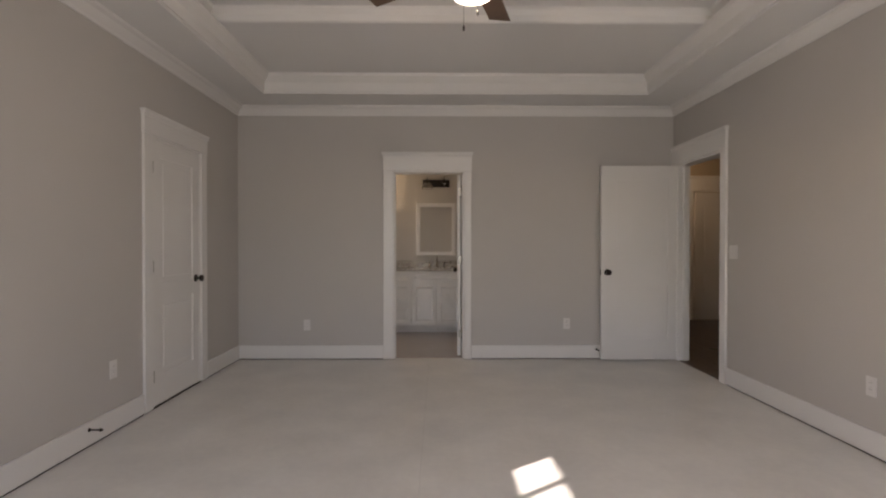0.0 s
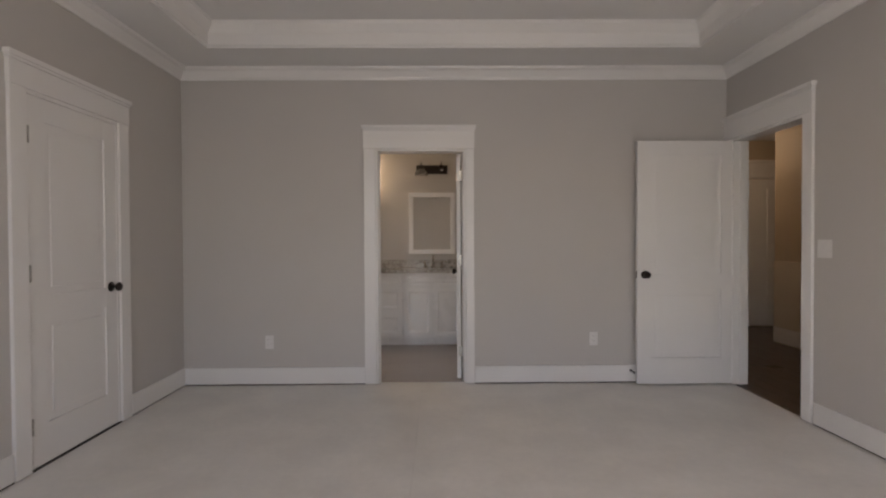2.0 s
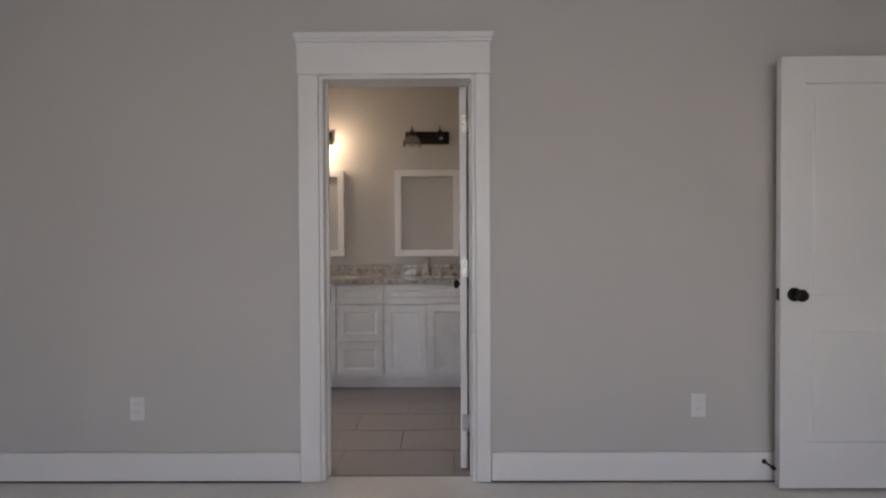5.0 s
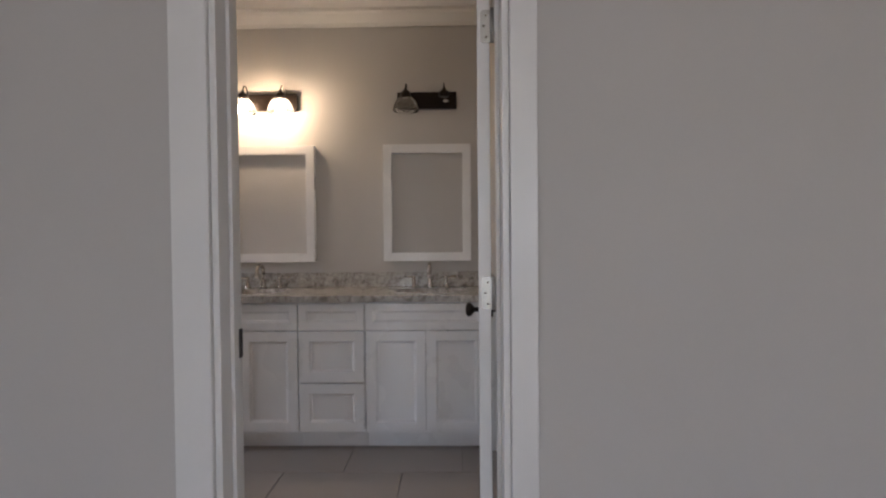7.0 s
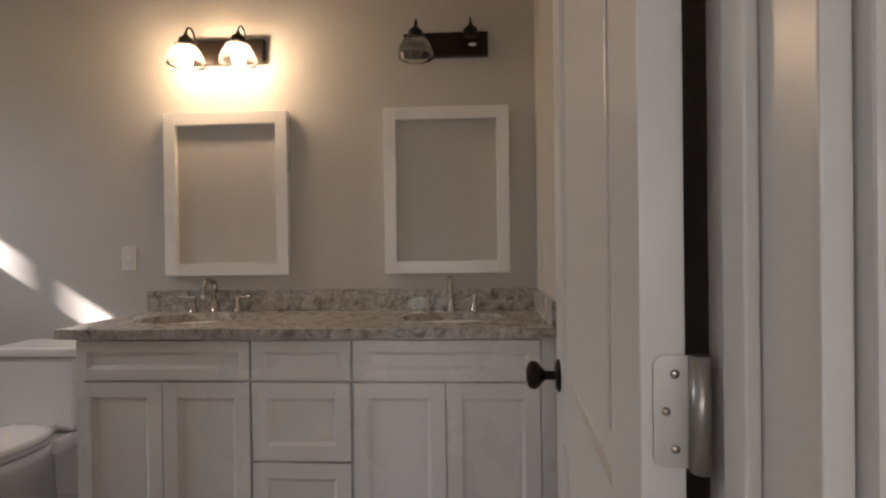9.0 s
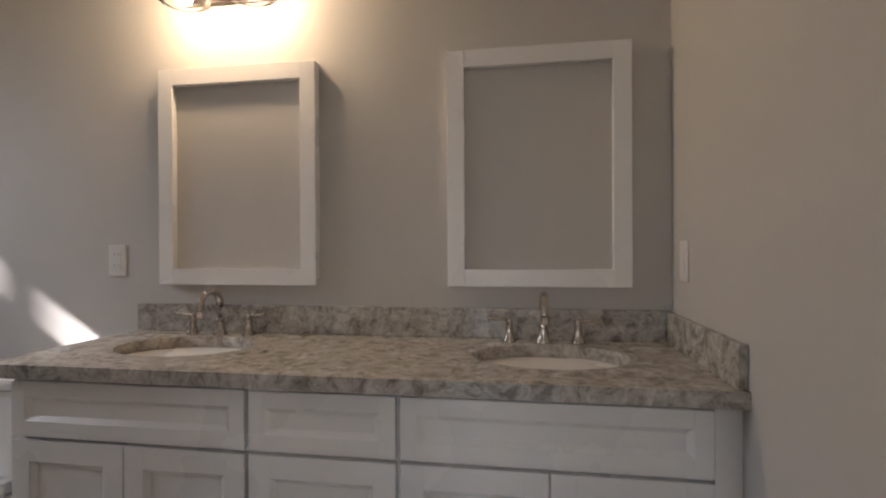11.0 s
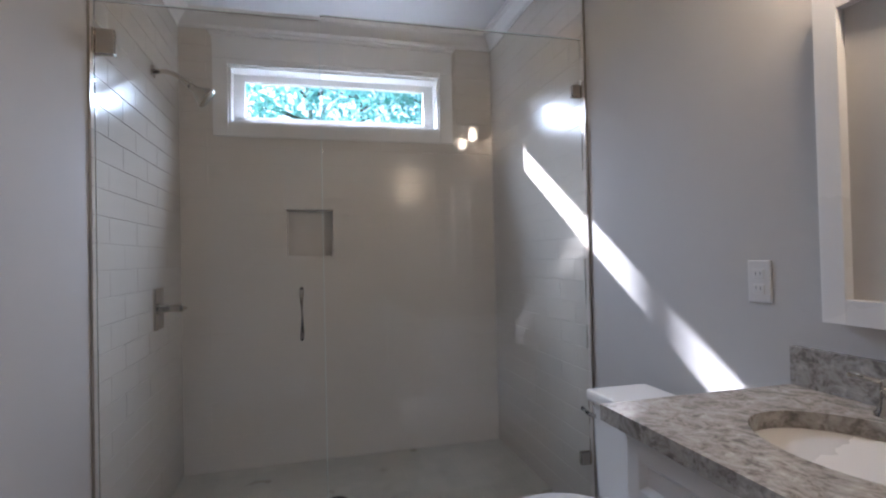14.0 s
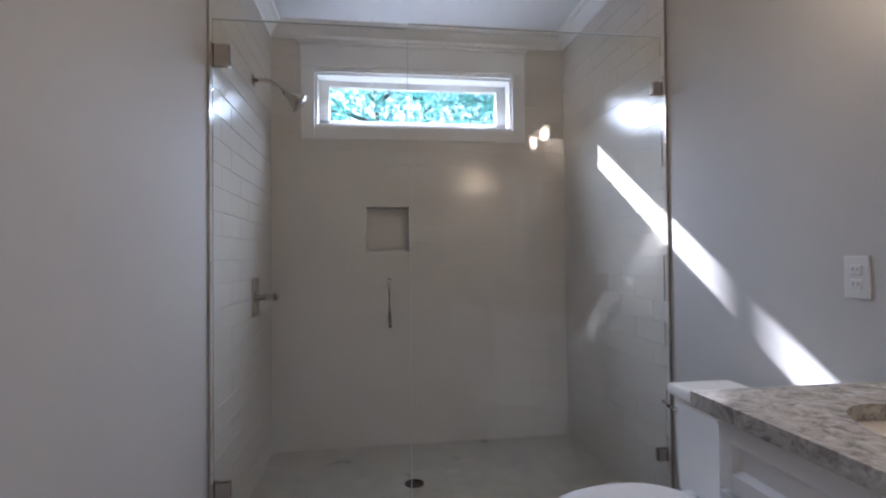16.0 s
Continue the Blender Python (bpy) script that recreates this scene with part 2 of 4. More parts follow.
# wall frames: local x along the wall, local y into it, faces at y = 0
XL, XR, YB, YS = -2.215, 2.42, 5.37, -0.80
BX0, BX1, BY0, BY1 = -3.75, 0.287, 5.49, 7.435
ON_BACK, ON_LEFT, ON_RIGHT = pose(0, YB, 0), pose(XL, 0, 0, 0, 0, 90), pose(XR, 0, 0, 0, 0, -90)
ON_BATH, ON_BATHRIGHT = pose(0, BY1, 0), pose(BX1, 0, 0, 0, 0, -90)
ON_SHOWER = pose(BX0, 0, 0, 0, 0, 90)

# ---- large structure: bedroom ----
DOOR1 = (-0.573, 0.186, 0.0, 2.002)
DOOR2 = (3.74, 4.50, 0.0, 2.03)
DOOR3 = (4.45, 5.275, 0.0, 2.058)
SUNWIN = (-0.16, 0.89, 1.72, 1.96)
structure("wall_north", wall_mesh("x", YB, BY0, XL - 0.12, XR + 0.12, 0, 2.8, [DOOR1]), WALL, "greige painted wall between bedroom and bathroom", "wall")
structure("wall_west", wall_mesh("y", XL, XL - 0.12, YS - 0.12, YB, 0, 2.8, [SUNWIN, DOOR2]), WALL, "greige painted bedroom wall with closet door", "wall")
structure("wall_east", wall_mesh("y", XR, XR + 0.12, YS - 0.12, YB, 0, 2.8, [DOOR3]), WALL, "greige painted bedroom wall with hall doorway", "wall")
# the two south openings are added, unseen, to go with the fill lamps
structure("wall_south", wall_mesh("x", YS, YS - 0.12, XL, XR, 0, 2.8, [(-1.65, -0.45, 0.65, 2.25), (0.65, 1.85, 0.65, 2.25)]), WALL, "greige painted bedroom wall with two unseen openings added for fill light", "wall")
TX0, TX1, TY0, TY1 = -1.78, 1.95, -0.32, 4.90
bm = bmesh.new()
for a in ((XL, XR, TY1, YB), (XL, XR, YS, TY0), (XL, TX0, TY0, TY1), (TX1, XR, TY0, TY1)):
    add_box(bm, *a, 2.68, 3.10)
for a in ((TX0, TX1, 3.74, TY1), (TX0, TX1, TY0, 0.84)):
    add_box(bm, *a, 2.86, 3.10)
add_box(bm, TX0, TX1, 0.84, 3.74, 2.96, 3.10)
structure("ceiling_bedroom", bm, CEIL, "white stepped tray ceiling with painted mouldings", "ceiling")
structure("trim_crown", moulding(XL, XR, YS, YB, [(0, 2.585), (0.012, 2.585), (0.018, 2.605), (0.05, 2.65), (0.075, 2.662), (0.08, 2.679), (0, 2.679)]), TRIM, "white crown moulding round the bedroom walls", "moulding")
structure("trim_tray_crown", moulding(TX0, TX1, TY0, TY1, [(0, 2.70), (0.012, 2.70), (0.02, 2.78), (0.07, 2.835), (0.075, 2.859), (0, 2.859)]), TRIM, "white moulding inside the tray ceiling", "moulding")
structure("trim_tray_step", moulding(TX0, TX1, 0.84, 3.74, [(0, 2.865), (0.012, 2.865), (0.02, 2.91), (0.05, 2.94), (0.055, 2.959), (0, 2.959)]), TRIM, "white moulding on the upper tray step", "moulding")


def board_run(name, m, runs, label, h=0.15):
    bm = bmesh.new()
    for a, b in runs:
        add_box(bm, a, b, -0.016, -0.0005, 0.010, h, 0.003)
    structure(name, bm, TRIM, label, "baseboard", m)


board_run("baseboard_north", ON_BACK, [(XL, -0.677), (0.263, XR)], "tall white painted baseboard with a dark shade strip under it")
board_run("baseboard_west", ON_LEFT, [(YS, 3.625), (4.62, YB - 0.017)], "tall white painted baseboard with a dark shade strip under it")
board_run("baseboard_east", ON_RIGHT, [(-4.335, -YS)], "tall white painted baseboard with a dark shade strip under it")
# near-black strips paint the shade under the baseboards and closet door
bm = bmesh.new()
for a in ((XL, -0.677, YB - 0.011, YB), (0.263, XR, YB - 0.011, YB), (XL, XL + 0.011, YS, 3.63), (XL, XL + 0.011, 4.62, YB), (XR - 0.011, XR, YS, 4.34), (-2.4, XL + 0.012, 3.74, 4.5)):
    add_box(bm, *a, 0.0008, 0.0095)
structure("trim_gap_shade", bm, DARKFILL, "near-black strip for the shade between floor and baseboards", "gap")


def casing(name, m, a0, a1, top, w=0.108, head=0.135, back=None, w2=None):
    """Flat door casing with a taller head and a small cornice cap, plus the jamb lining through the wall."""
    r = root(name, m, "white painted door casing with cornice cap", "door casing", kind="structure")
    part("side_casing", box(a0 - w, a0 - 0.004, -0.02, 0, 0.006, top, 0.003), TRIM, r)
    part("side_casing", box(a1 + 0.004, a1 + (w2 or w), -0.02, 0, 0.006, top, 0.003), TRIM, r)
    part("head_casing", box(a0 - w - 0.004, a1 + (w2 or w) + 0.004, -0.024, 0, top + 0.001, top + head, 0.002), TRIM, r)
    bm = bmesh.new()
    add_box(bm, a0 - w - 0.010, a1 + (w2 or w) + 0.010, -0.030, 0, top + head + 0.001, top + head + 0.016, 0.003)
    add_box(bm, a0 - w - 0.018, a1 + (w2 or w) + 0.018, -0.038, 0, top + head + 0.016, top + head + 0.045, 0.006)
    part("cornice_cap", bm, TRIM, r)
    d = back or 0.12
    if back == 0.001:
        return r
    part("jamb", box(a0 - 0.003, a0 + 0.015, -0.006, d + 0.006, 0.003, top - 0.002, 0.002), TRIM, r)
    part("jamb", box(a1 - 0.015, a1 + 0.003, -0.006, d + 0.006, 0.003, top - 0.002, 0.002), TRIM, r)
    part("head_jamb", box(a0 + 0.0155, a1 - 0.0155, -0.006, d + 0.006, top - 0.018, top + 0.003, 0.002), TRIM, r)
    for u, v in ((a0 + 0.0155, a0 + 0.026), (a1 - 0.026, a1 - 0.0155)):
        part("door_stop_strip", box(u, v, d * 0.42, d * 0.42 + 0.03, 0.004, top - 0.019, 0.002), TRIM, r)
    return r


casing("trim_door_1", ON_BACK, DOOR1[0], DOOR1[1], DOOR1[3], w=0.102, head=0.155, w2=0.073)
casing("trim_door_2", ON_LEFT, DOOR2[0], DOOR2[1], DOOR2[3], head=0.125)
casing("trim_door_3", ON_RIGHT, -DOOR3[1], -DOOR3[0], DOOR3[3], w=0.094, head=0.15)


def knob(r, x, z, side, thick=0.035):
    """A round bronze knob with its rose; side -1 or +1 of the leaf."""
    y = 0 if side < 0 else thick
    turn = Matrix.Translation((x, y, z)) @ pose(0, 0, 0, 90 if side < 0 else -90)
    k = part("knob", lathe([(0.0095, 0.006), (0.0095, 0.030), (0.016, 0.036), (0.027, 0.045), (0.0295, 0.055), (0.025, 0.064), (0.012, 0.068), (0, 0.0685)], 24, turn), BRONZE, r, "dark oil-rubbed bronze knob")
    part("rose", lathe([(0.033, 0), (0.033, 0.004), (0.026, 0.009), (0.0096, 0.0095)], 24, turn), BRONZE, k)


def door(name, m, w, h, label, sides=(-1, 1), hinges=True, knob_z=0.93, hinge_side=-1):
    """A two-panel door leaf: hinge edge at x = 0, thickness 0 to 0.035 in y."""
    r = root(name, m, label, "door", kind="structure")
    t, st, z1, z2 = 0.035, 0.115, 0.012, 0.012 + h
    lock0, lock1 = 0.80, 0.93
    bm = bmesh.new()
    add_box(bm, 0, st, 0, t, z1, z2, 0.0015)
    add_box(bm, w - st, w, 0, t, z1, z2, 0.0015)
    for a, b in ((z1, 0.23), (lock0, lock1), (z2 - 0.125, z2)):
        add_box(bm, st, w - st, 0.0004, t - 0.0004, a, b, 0.0)
    part("leaf_frame", bm, DOORW, r)
    for a, b in ((0.23, lock0), (lock1, z2 - 0.125)):
        bm = box(st, w - st, 0.010, t - 0.010, a, b)
        add_box(bm, st + 0.045, w - st - 0.045, 0.0055, t - 0.0055, a + 0.045, b - 0.045, 0.004)
        part("panel", bm, DOORW, r)
    for s in sides:
        knob(r, w - 0.065, knob_z, s)
    part("latch_plate", box(w - 0.0005, w + 0.0012, 0.007, 0.028, knob_z - 0.029, knob_z + 0.029), BRONZE, r)
    if hinges:
        for z in (0.24, h * 0.53, h - 0.2):
            y = -0.006 if hinge_side < 0 else t + 0.006
            hg = part("hinge", tube([(-0.004, y, z - 0.045), (-0.004, y, z + 0.045)], 0.0065, 10), STEEL, r, "zinc steel hinge")
            part("hinge_leaf", box(-0.0016, 0.0, 0.002, 0.033, z - 0.044, z + 0.044), STEEL, hg)
    return r


# bathroom door, open into the bathroom along its east wall
d1 = door("door_1", pose(0.150, 5.489, 0, 0, 0, 85.9), 0.70, 1.968, "white two-panel bathroom door standing open with bronze knobs", knob_z=0.915, hinges=False)
# closet door, shut
door("door_2", pose(XL + 0.004, 3.757, 0, 0, 0, 90), 0.726, 1.995, "white two-panel closet door, closed, with bronze knob", sides=(-1,))
# hall door, swung open against the north wall
door("door_3", pose(2.437, 5.308, 0, 0, 0, 180), 0.82, 2.034, "white two-panel hall door standing open with bronze knobs", hinge_side=1)


def butt_leaf(z):
    """A thin hinge leaf on the door's edge with two rounded corners."""
    bm = bmesh.new()
    q = [(-0.003, z - 0.045)] + [(0.0165 + 0.009 * math.sin(a), z - 0.036 - 0.009 * math.cos(a)) for a in (0, 0.4, 0.8, 1.2, 1.57)]
    q += [(y, 2 * z - w) for y, w in reversed(q)]
    f = bm.faces.new([bm.verts.new((-0.0003, y, w)) for y, w in q])
    for g in bmesh.ops.extrude_face_region(bm, geom=[f])["geom"]:
        if isinstance(g, bmesh.types.BMVert):
            g.co.x -= 0.0022
    bmesh.ops.recalc_face_normals(bm, faces=bm.faces)
    return bm


# bare butt hinges on the bathroom door's edge
for z in (0.25, 1.05, 1.79):
    hp = part("hinge", butt_leaf(z), STEEL, d1, "bare zinc butt hinge")
    part("hinge_barrel", tube([(-0.006, -0.009, z - 0.046), (-0.006, -0.009, z + 0.046)], 0.008, 14), STEEL, hp)
    for dz in (-0.03, 0, 0.03):
        part("screw", lathe([(0.0038, 0), (0.003, 0.0012), (0, 0.0014)], 10, pose(-0.0025, 0.016 - 0.007 * (dz != 0), z + dz, 0, -90)), NICKEL, hp)
tagged(part("strike_plate", box(-0.5555, -0.5535, 5.455, 5.487, 0.875, 0.955, 0.003), BRONZE), "dark bronze strike plate on the bathroom door jamb", "strike plate")

# ---- bathroom structure ----
WIN = (5.775, 7.06, 2.060, 2.40)
structure("wall_bath_north", wall_mesh("x", BY1, BY1 + 0.12, BX0 - 0.2, BX1 + 0.12, 0, 2.75), BATHWALL, "pale greige painted bathroom wall behind the vanity", "wall")
structure("wall_bath_east", wall_mesh("y", BX1, BX1 + 0.12, BY0, BY1, 0, 2.75), BATHWALL, "pale greige painted bathroom side wall", "wall")
structure("wall_bath_south", wall_mesh("x", BY0 - 0.12, BY0, BX0 - 0.2, XL - 0.121, 0, 2.75), BATHWALL, "pale greige painted wall beside the shower", "wall")
NICHE = (6.082, 6.375, 1.245, 1.55)
bm = wall_mesh("y", BX0, BX0 - 0.2, BY0, BY1, 1.9, 2.75, [WIN])
tmp = bpy.data.meshes.new("lower")
low = wall_mesh("y", BX0, BX0 - 0.2, BY0, BY1, 0, 1.9, [NICHE])
low.to_mesh(tmp)
low.free()
bm.from_mesh(tmp)
bpy.data.meshes.remove(tmp)
structure("wall_bath_west", bm, BATHWALL, "outer wall of the shower with a high window", "wall")
bm = wall_mesh("x", BY0, BY0 + 0.004, BX0, DOOR1[0] - 0.09, 0.0, 2.70)
structure("wall_bath_skin", bm, BATHWALL, "pale greige painted bathroom face of the partition", "wall")
structure("ceiling_bath", box(BX0 - 0.2, BX1 + 0.12, BY0, BY1 + 0.12, 2.705, 2.85), CEIL, "white painted bathroom ceiling", "ceiling")
structure("trim_bath_crown", moulding(BX0, BX1, BY0, BY1, [(0.004, 2.61), (0.016, 2.61), (0.022, 2.63), (0.06, 2.675), (0.08, 2.685), (0.085, 2.704), (0.004, 2.704)]), TRIM, "white crown moulding round the bathroom ceiling", "moulding")
casing("trim_door_1_bath", pose(0, BY0, 0, 0, 0, 180), -DOOR1[1], -DOOR1[0], DOOR1[3], w=0.09, back=0.001)

# window: recessed sash, casing with cornice
win = root("window_1", ON_SHOWER, "white framed high transom window in the shower", "window", kind="structure")
y0, y1, z0, z1 = WIN
part("side_casing", box(y0 - 0.088, y0 - 0.003, -0.026, 0, z0 - 0.086, z1 + 0.035, 0.003), TRIM, win)
part("side_casing", box(y1 + 0.003, y1 + 0.088, -0.026, 0, z0 - 0.086, z1 + 0.035, 0.003), TRIM, win)
part("bottom_casing", box(y0 - 0.0025, y1 + 0.0025, -0.025, 0, z0 - 0.086, z0 - 0.003, 0.003), TRIM, win)
for a, b in ((y0 - 0.088, 6.4385), (6.4395, y1 + 0.088)):
    part("head_casing", box(a, b, -0.028, 0, z1 + 0.036, z1 + 0.17, 0.0015), TRIM, win)
part("head_strip", box(y0 - 0.0025, y1 + 0.0025, -0.024, 0, z1 + 0.003, z1 + 0.0355, 0.003), TRIM, win)
bm = box(y0 - 0.10, y1 + 0.10, -0.042, 0, z1 + 0.171, z1 + 0.190, 0.004)
add_box(bm, y0 - 0.113, y1 + 0.113, -0.06, 0, z1 + 0.190, z1 + 0.215, 0.006)
part("cornice_cap", bm, TRIM, win)
lin = bmesh.new()
for a in ((y0, y1, z0 - 0.002, z0 + 0.012), (y0, y1, z1 - 0.012, z1 + 0.002), (y0 - 0.002, y0 + 0.012, z0 + 0.012, z1 - 0.012), (y1 - 0.012, y1 + 0.002, z0 + 0.012, z1 - 0.012)):
    add_box(lin, a[0], a[1], -0.004, 0.20, a[2], a[3])
part("reveal", lin, TRIM, win)
sash = bmesh.new()
s = 0.042
for a in ((y0 + 0.012, y1 - 0.012, z0 + 0.012, z0 + s + 0.025), (y0 + 0.012, y1 - 0.012, z1 - s - 0.01, z1 - 0.012), (y0 + 0.012, y0 + s + 0.036, z0 + s, z1 - s), (y1 - s - 0.036, y1 - 0.012, z0 + s, z1 - s)):
    add_box(sash, a[0], a[1], 0.105, 0.155, a[2], a[3], 0.003)
part("window_frame", sash, PLAST, win)
pane = part("pane", box(y0 + s, y1 - s, 0.127, 0.131, z0 + s - 0.004, z1 - s + 0.004), PANE, win)
pane.visible_shadow = False

# narrow west window of the bedroom, two lights
w2 = root("window_2", ON_LEFT, "white framed high bedroom window with a mullion", "window", kind="structure")
ya, yb, za, zb = SUNWIN
fr = bmesh.new()
for q in ((ya, yb, za, za + 0.02), (ya, yb, zb - 0.012, zb), (ya, ya + 0.02, za + 0.02, zb - 0.012), (yb - 0.02, yb, za + 0.02, zb - 0.012)):
    add_box(fr, q[0], q[1], 0.04, 0.08, q[2], q[3])
part("window_frame", fr, PLAST, w2)
part("mullion", box(0.54, 0.575, 0.045, 0.075, za + 0.02, zb - 0.012), PLAST, w2)
# unseen overhang added west of the bathroom to cut the sun strip's top
structure("sun_cutting_eave", box(-4.40, -3.955, 5.0, 7.9, 2.65, 2.85), TRIM, "unseen white overhang added to trim the shower's sun strip", "roof")

# ---- hall beyond the open door ----
structure("wall_hall_east", wall_mesh("y", 3.95, 4.07, 2.6, 7.02, 0, 2.75), HALLWALL, "tan painted hall wall under warm light", "wall")
structure("wall_hall_north", wall_mesh("x", 8.10, 8.22, 2.42, 5.4, 0, 2.75), HALLWALL, "tan painted wall at the end of the hall", "wall")
structure("wall_hall_west", wall_mesh("y", 2.42, 2.54, 5.49, 8.10, 0, 2.75), HALLWALL, "tan painted hall wall", "wall")
structure("wall_hall_south", wall_mesh("x", 2.60, 2.48, 2.54, 4.07, 0, 2.75), HALLWALL, "tan painted wall closing the hall", "wall")
structure("wall_hall_far", wall_mesh("y", 5.4, 5.52, 6.90, 8.22, 0, 2.75), HALLWALL, "tan painted side wall of the hall recess", "wall")
structure("wall_hall_turn", wall_mesh("x", 6.90, 7.02, 4.07, 5.4, 0, 2.75), HALLWALL, "tan painted return wall of the hall", "wall")
structure("ceiling_hall", box(2.42, 5.52, 2.48, 8.22, 2.60, 2.75), CEIL, "white painted hall ceiling", "ceiling")
board_run("baseboard_hall_east", pose(3.95, 0, 0, 0, 0, -90), [(-7.02, -2.6)], "tall white baseboard on the hall wall", 0.19)
# hall wall is paler and slightly proud between baseboard and 0.965 m
structure("trim_hall_lower", box(3.938, 3.9495, 2.61, 7.02, 0.191, 0.965, 0.003), LOWHALL, "paler band on the lower hall wall", "wainscot")
casing("trim_door_4", pose(0, 8.10, 0), 4.02, 4.68, 2.08, head=0.20, back=0.1)
door("door_4", pose(4.035, 8.07, 0), 0.63, 2.04, "white two-panel door at the end of the hall, closed", sides=(), hinges=False)
# fixture added out of view to go with the hall's warm fill lamp
hl = root("unseen_hall_lamp", pose(3.3, 7.55, 2.60), "unseen round hall ceiling light added for warm fill", "ceiling light")
part("canopy", lathe([(0, 0), (0.07, 0), (0.07, -0.02), (0.03, -0.03), (0.03, -0.05), (0, -0.05)], 24), BRONZE, hl)
hg = part("shade", lathe([(0.03, -0.05), (0.10, -0.08), (0.13, -0.15), (0.128, -0.15), (0.098, -0.083), (0.03, -0.053)], 24), SHADE, hl, "clear glass shade")
hg.visible_shadow = False

pc = root("pull_cord", pose(2.96, 5.13, 2.60), "white attic hatch pull cord with a T handle in the hall", "pull cord")
part("cord", tube([(0, 0, 0), (0, 0, -0.75)], 0.003, 6), PLAST, pc)
grip = bmesh.new()
tube([(-0.035, 0, -0.775), (0, 0, -0.745), (0.035, 0, -0.775)], [0.006, 0.009, 0.006], 8, grip)
part("handle", grip, PLAST, pc)

# ---- ceiling fan ----
fan = root("ceiling_fan", pose(0.065, 2.35, 2.93), "ceiling fan with dark blades and a lit white globe", "ceiling fan")
part("canopy", lathe([(0, 0.03), (0.07, 0.03), (0.068, 0.0), (0.055, -0.045), (0.02, -0.07), (0.0, -0.07)], 24), BRONZE, fan)
part("downrod", tube([(0, 0, -0.06), (0, 0, -0.28)], 0.012), BRONZE, fan)
part("motor", lathe([(0, -0.26), (0.06, -0.27), (0.12, -0.31), (0.13, -0.37), (0.10, -0.42), (0.06, -0.44), (0, -0.44)], 32), BRONZE, fan)
gl = part("globe", lathe([(0.055, -0.44), (0.10, -0.47), (0.115, -0.51), (0.09, -0.555), (0.04, -0.578), (0, -0.583)], 32), FANGLOW, fan, "lit white glass bowl")
gl.visible_shadow = False
for k in range(5):
    a = math.radians(k * 72)
    bm = bmesh.new()
    add_box(bm, 0.19, 0.66, -0.065, 0.065, -0.004, 0.004, 0.003)
    bm.transform(pose(0, 0, -0.385, 0, 0, math.degrees(a)) @ pose(0, 0, 0, 12))
    bl = part("blade", bm, FANWOOD, fan)
    bm = box(0.10, 0.24, -0.02, 0.02, 0.005, 0.010, 0.002)
    bm.transform(pose(0, 0, -0.385, 0, 0, math.degrees(a)) @ pose(0, 0, 0, 12))
    part("blade_iron", bm, BRONZE, bl)
for cx, cy, n in ((0.015, -0.10, -0.66), (-0.045, -0.08, -0.72)):
    part("pull_chain", tube([(cx, cy, -0.43), (cx, cy, n)], 0.0012, 6), BRONZE, fan)
    part("chain_fob", lathe([(0, n - 0.03), (0.005, n - 0.026), (0.006, n - 0.012), (0.003, n), (0, n)], 10, Matrix.Translation((cx, cy, 0))), BRONZE, fan)


# ---- small wall fixtures ----
def outlet(m, u, z, label):
    r = root("outlet", m @ Matrix.Translation((u, 0, z)), label, "outlet", "wall outlets")
    part("cover_plate", box(-0.036, 0.036, -0.006, 0, -0.058, 0.058, 0.003), PLAST, r)
    for dz in (-0.020, 0.020):
        s = part("socket", box(-0.017, 0.017, -0.0085, -0.005, dz - 0.014, dz + 0.014, 0.003), PLAST, r)
        bm = box(-0.008, -0.006, -0.0089, -0.008, dz - 0.002, dz + 0.007)
        add_box(bm, 0.006, 0.008, -0.0089, -0.008, dz - 0.002, dz + 0.006)
        part("slot", bm, SLOT, s)
    return r


def switch(m, u, z, n, label):
    r = root("light_switch", m @ Matrix.Translation((u, 0, z)), label, "light switch", "light switches")
    w = 0.036 + 0.023 * (n - 1)
    part("cover_plate", box(-w, w, -0.006, 0, -0.058, 0.058, 0.003), PLAST, r)
    for k in range(n):
        c = (k - (n - 1) / 2) * 0.046
        part("toggle", box(c - 0.0165, c + 0.0165, -0.0095, -0.005, -0.033, 0.033, 0.002), PLAST, r)
    return r


outlet(ON_BACK, -1.488, 0.366, "white duplex outlet low on the greige wall")
outlet(ON_BACK, 1.279, 0.378, "white duplex outlet low on the greige wall beside the open door")
outlet(ON_LEFT, 3.30, 0.41, "white duplex outlet low beside the closet door")
outlet(ON_RIGHT, -2.89, 0.40, "white duplex outlet low on the greige side wall")
switch(ON_RIGHT, -4.262, 1.158, 2, "white double rocker switch beside the hall doorway")
outlet(ON_BATH, -1.668, 1.145, "white duplex outlet above the vanity backsplash")
switch(ON_BATHRIGHT, -7.30, 1.145, 1, "white rocker switch on the bathroom side wall")


def doorstop(m, u, z):
    r = root("door_stop", m @ Matrix.Translation((u, -0.016, z)), "dark bronze door stop screwed to the baseboard", "door stop", "door stops")
    part("stem", tube([(0, 0, 0), (0, -0.065, 0)], 0.0045, 10), BRONZE, r)
    part("base", lathe([(0.012, 0), (0.010, 0.006), (0, 0.007)], 14, pose(0, 0, 0, 90)), BRONZE, r)
    part("tip", lathe([(0.009, 0.062), (0.010, 0.07), (0.008, 0.08), (0, 0.081)], 14, pose(0, 0, 0, 90)), DARKFILL, r, "black rubber tip")


doorstop(ON_LEFT, 3.05, 0.105)
doorstop(ON_BACK, 1.595, 0.105)

# ---- vanity ----
VY = 6.896


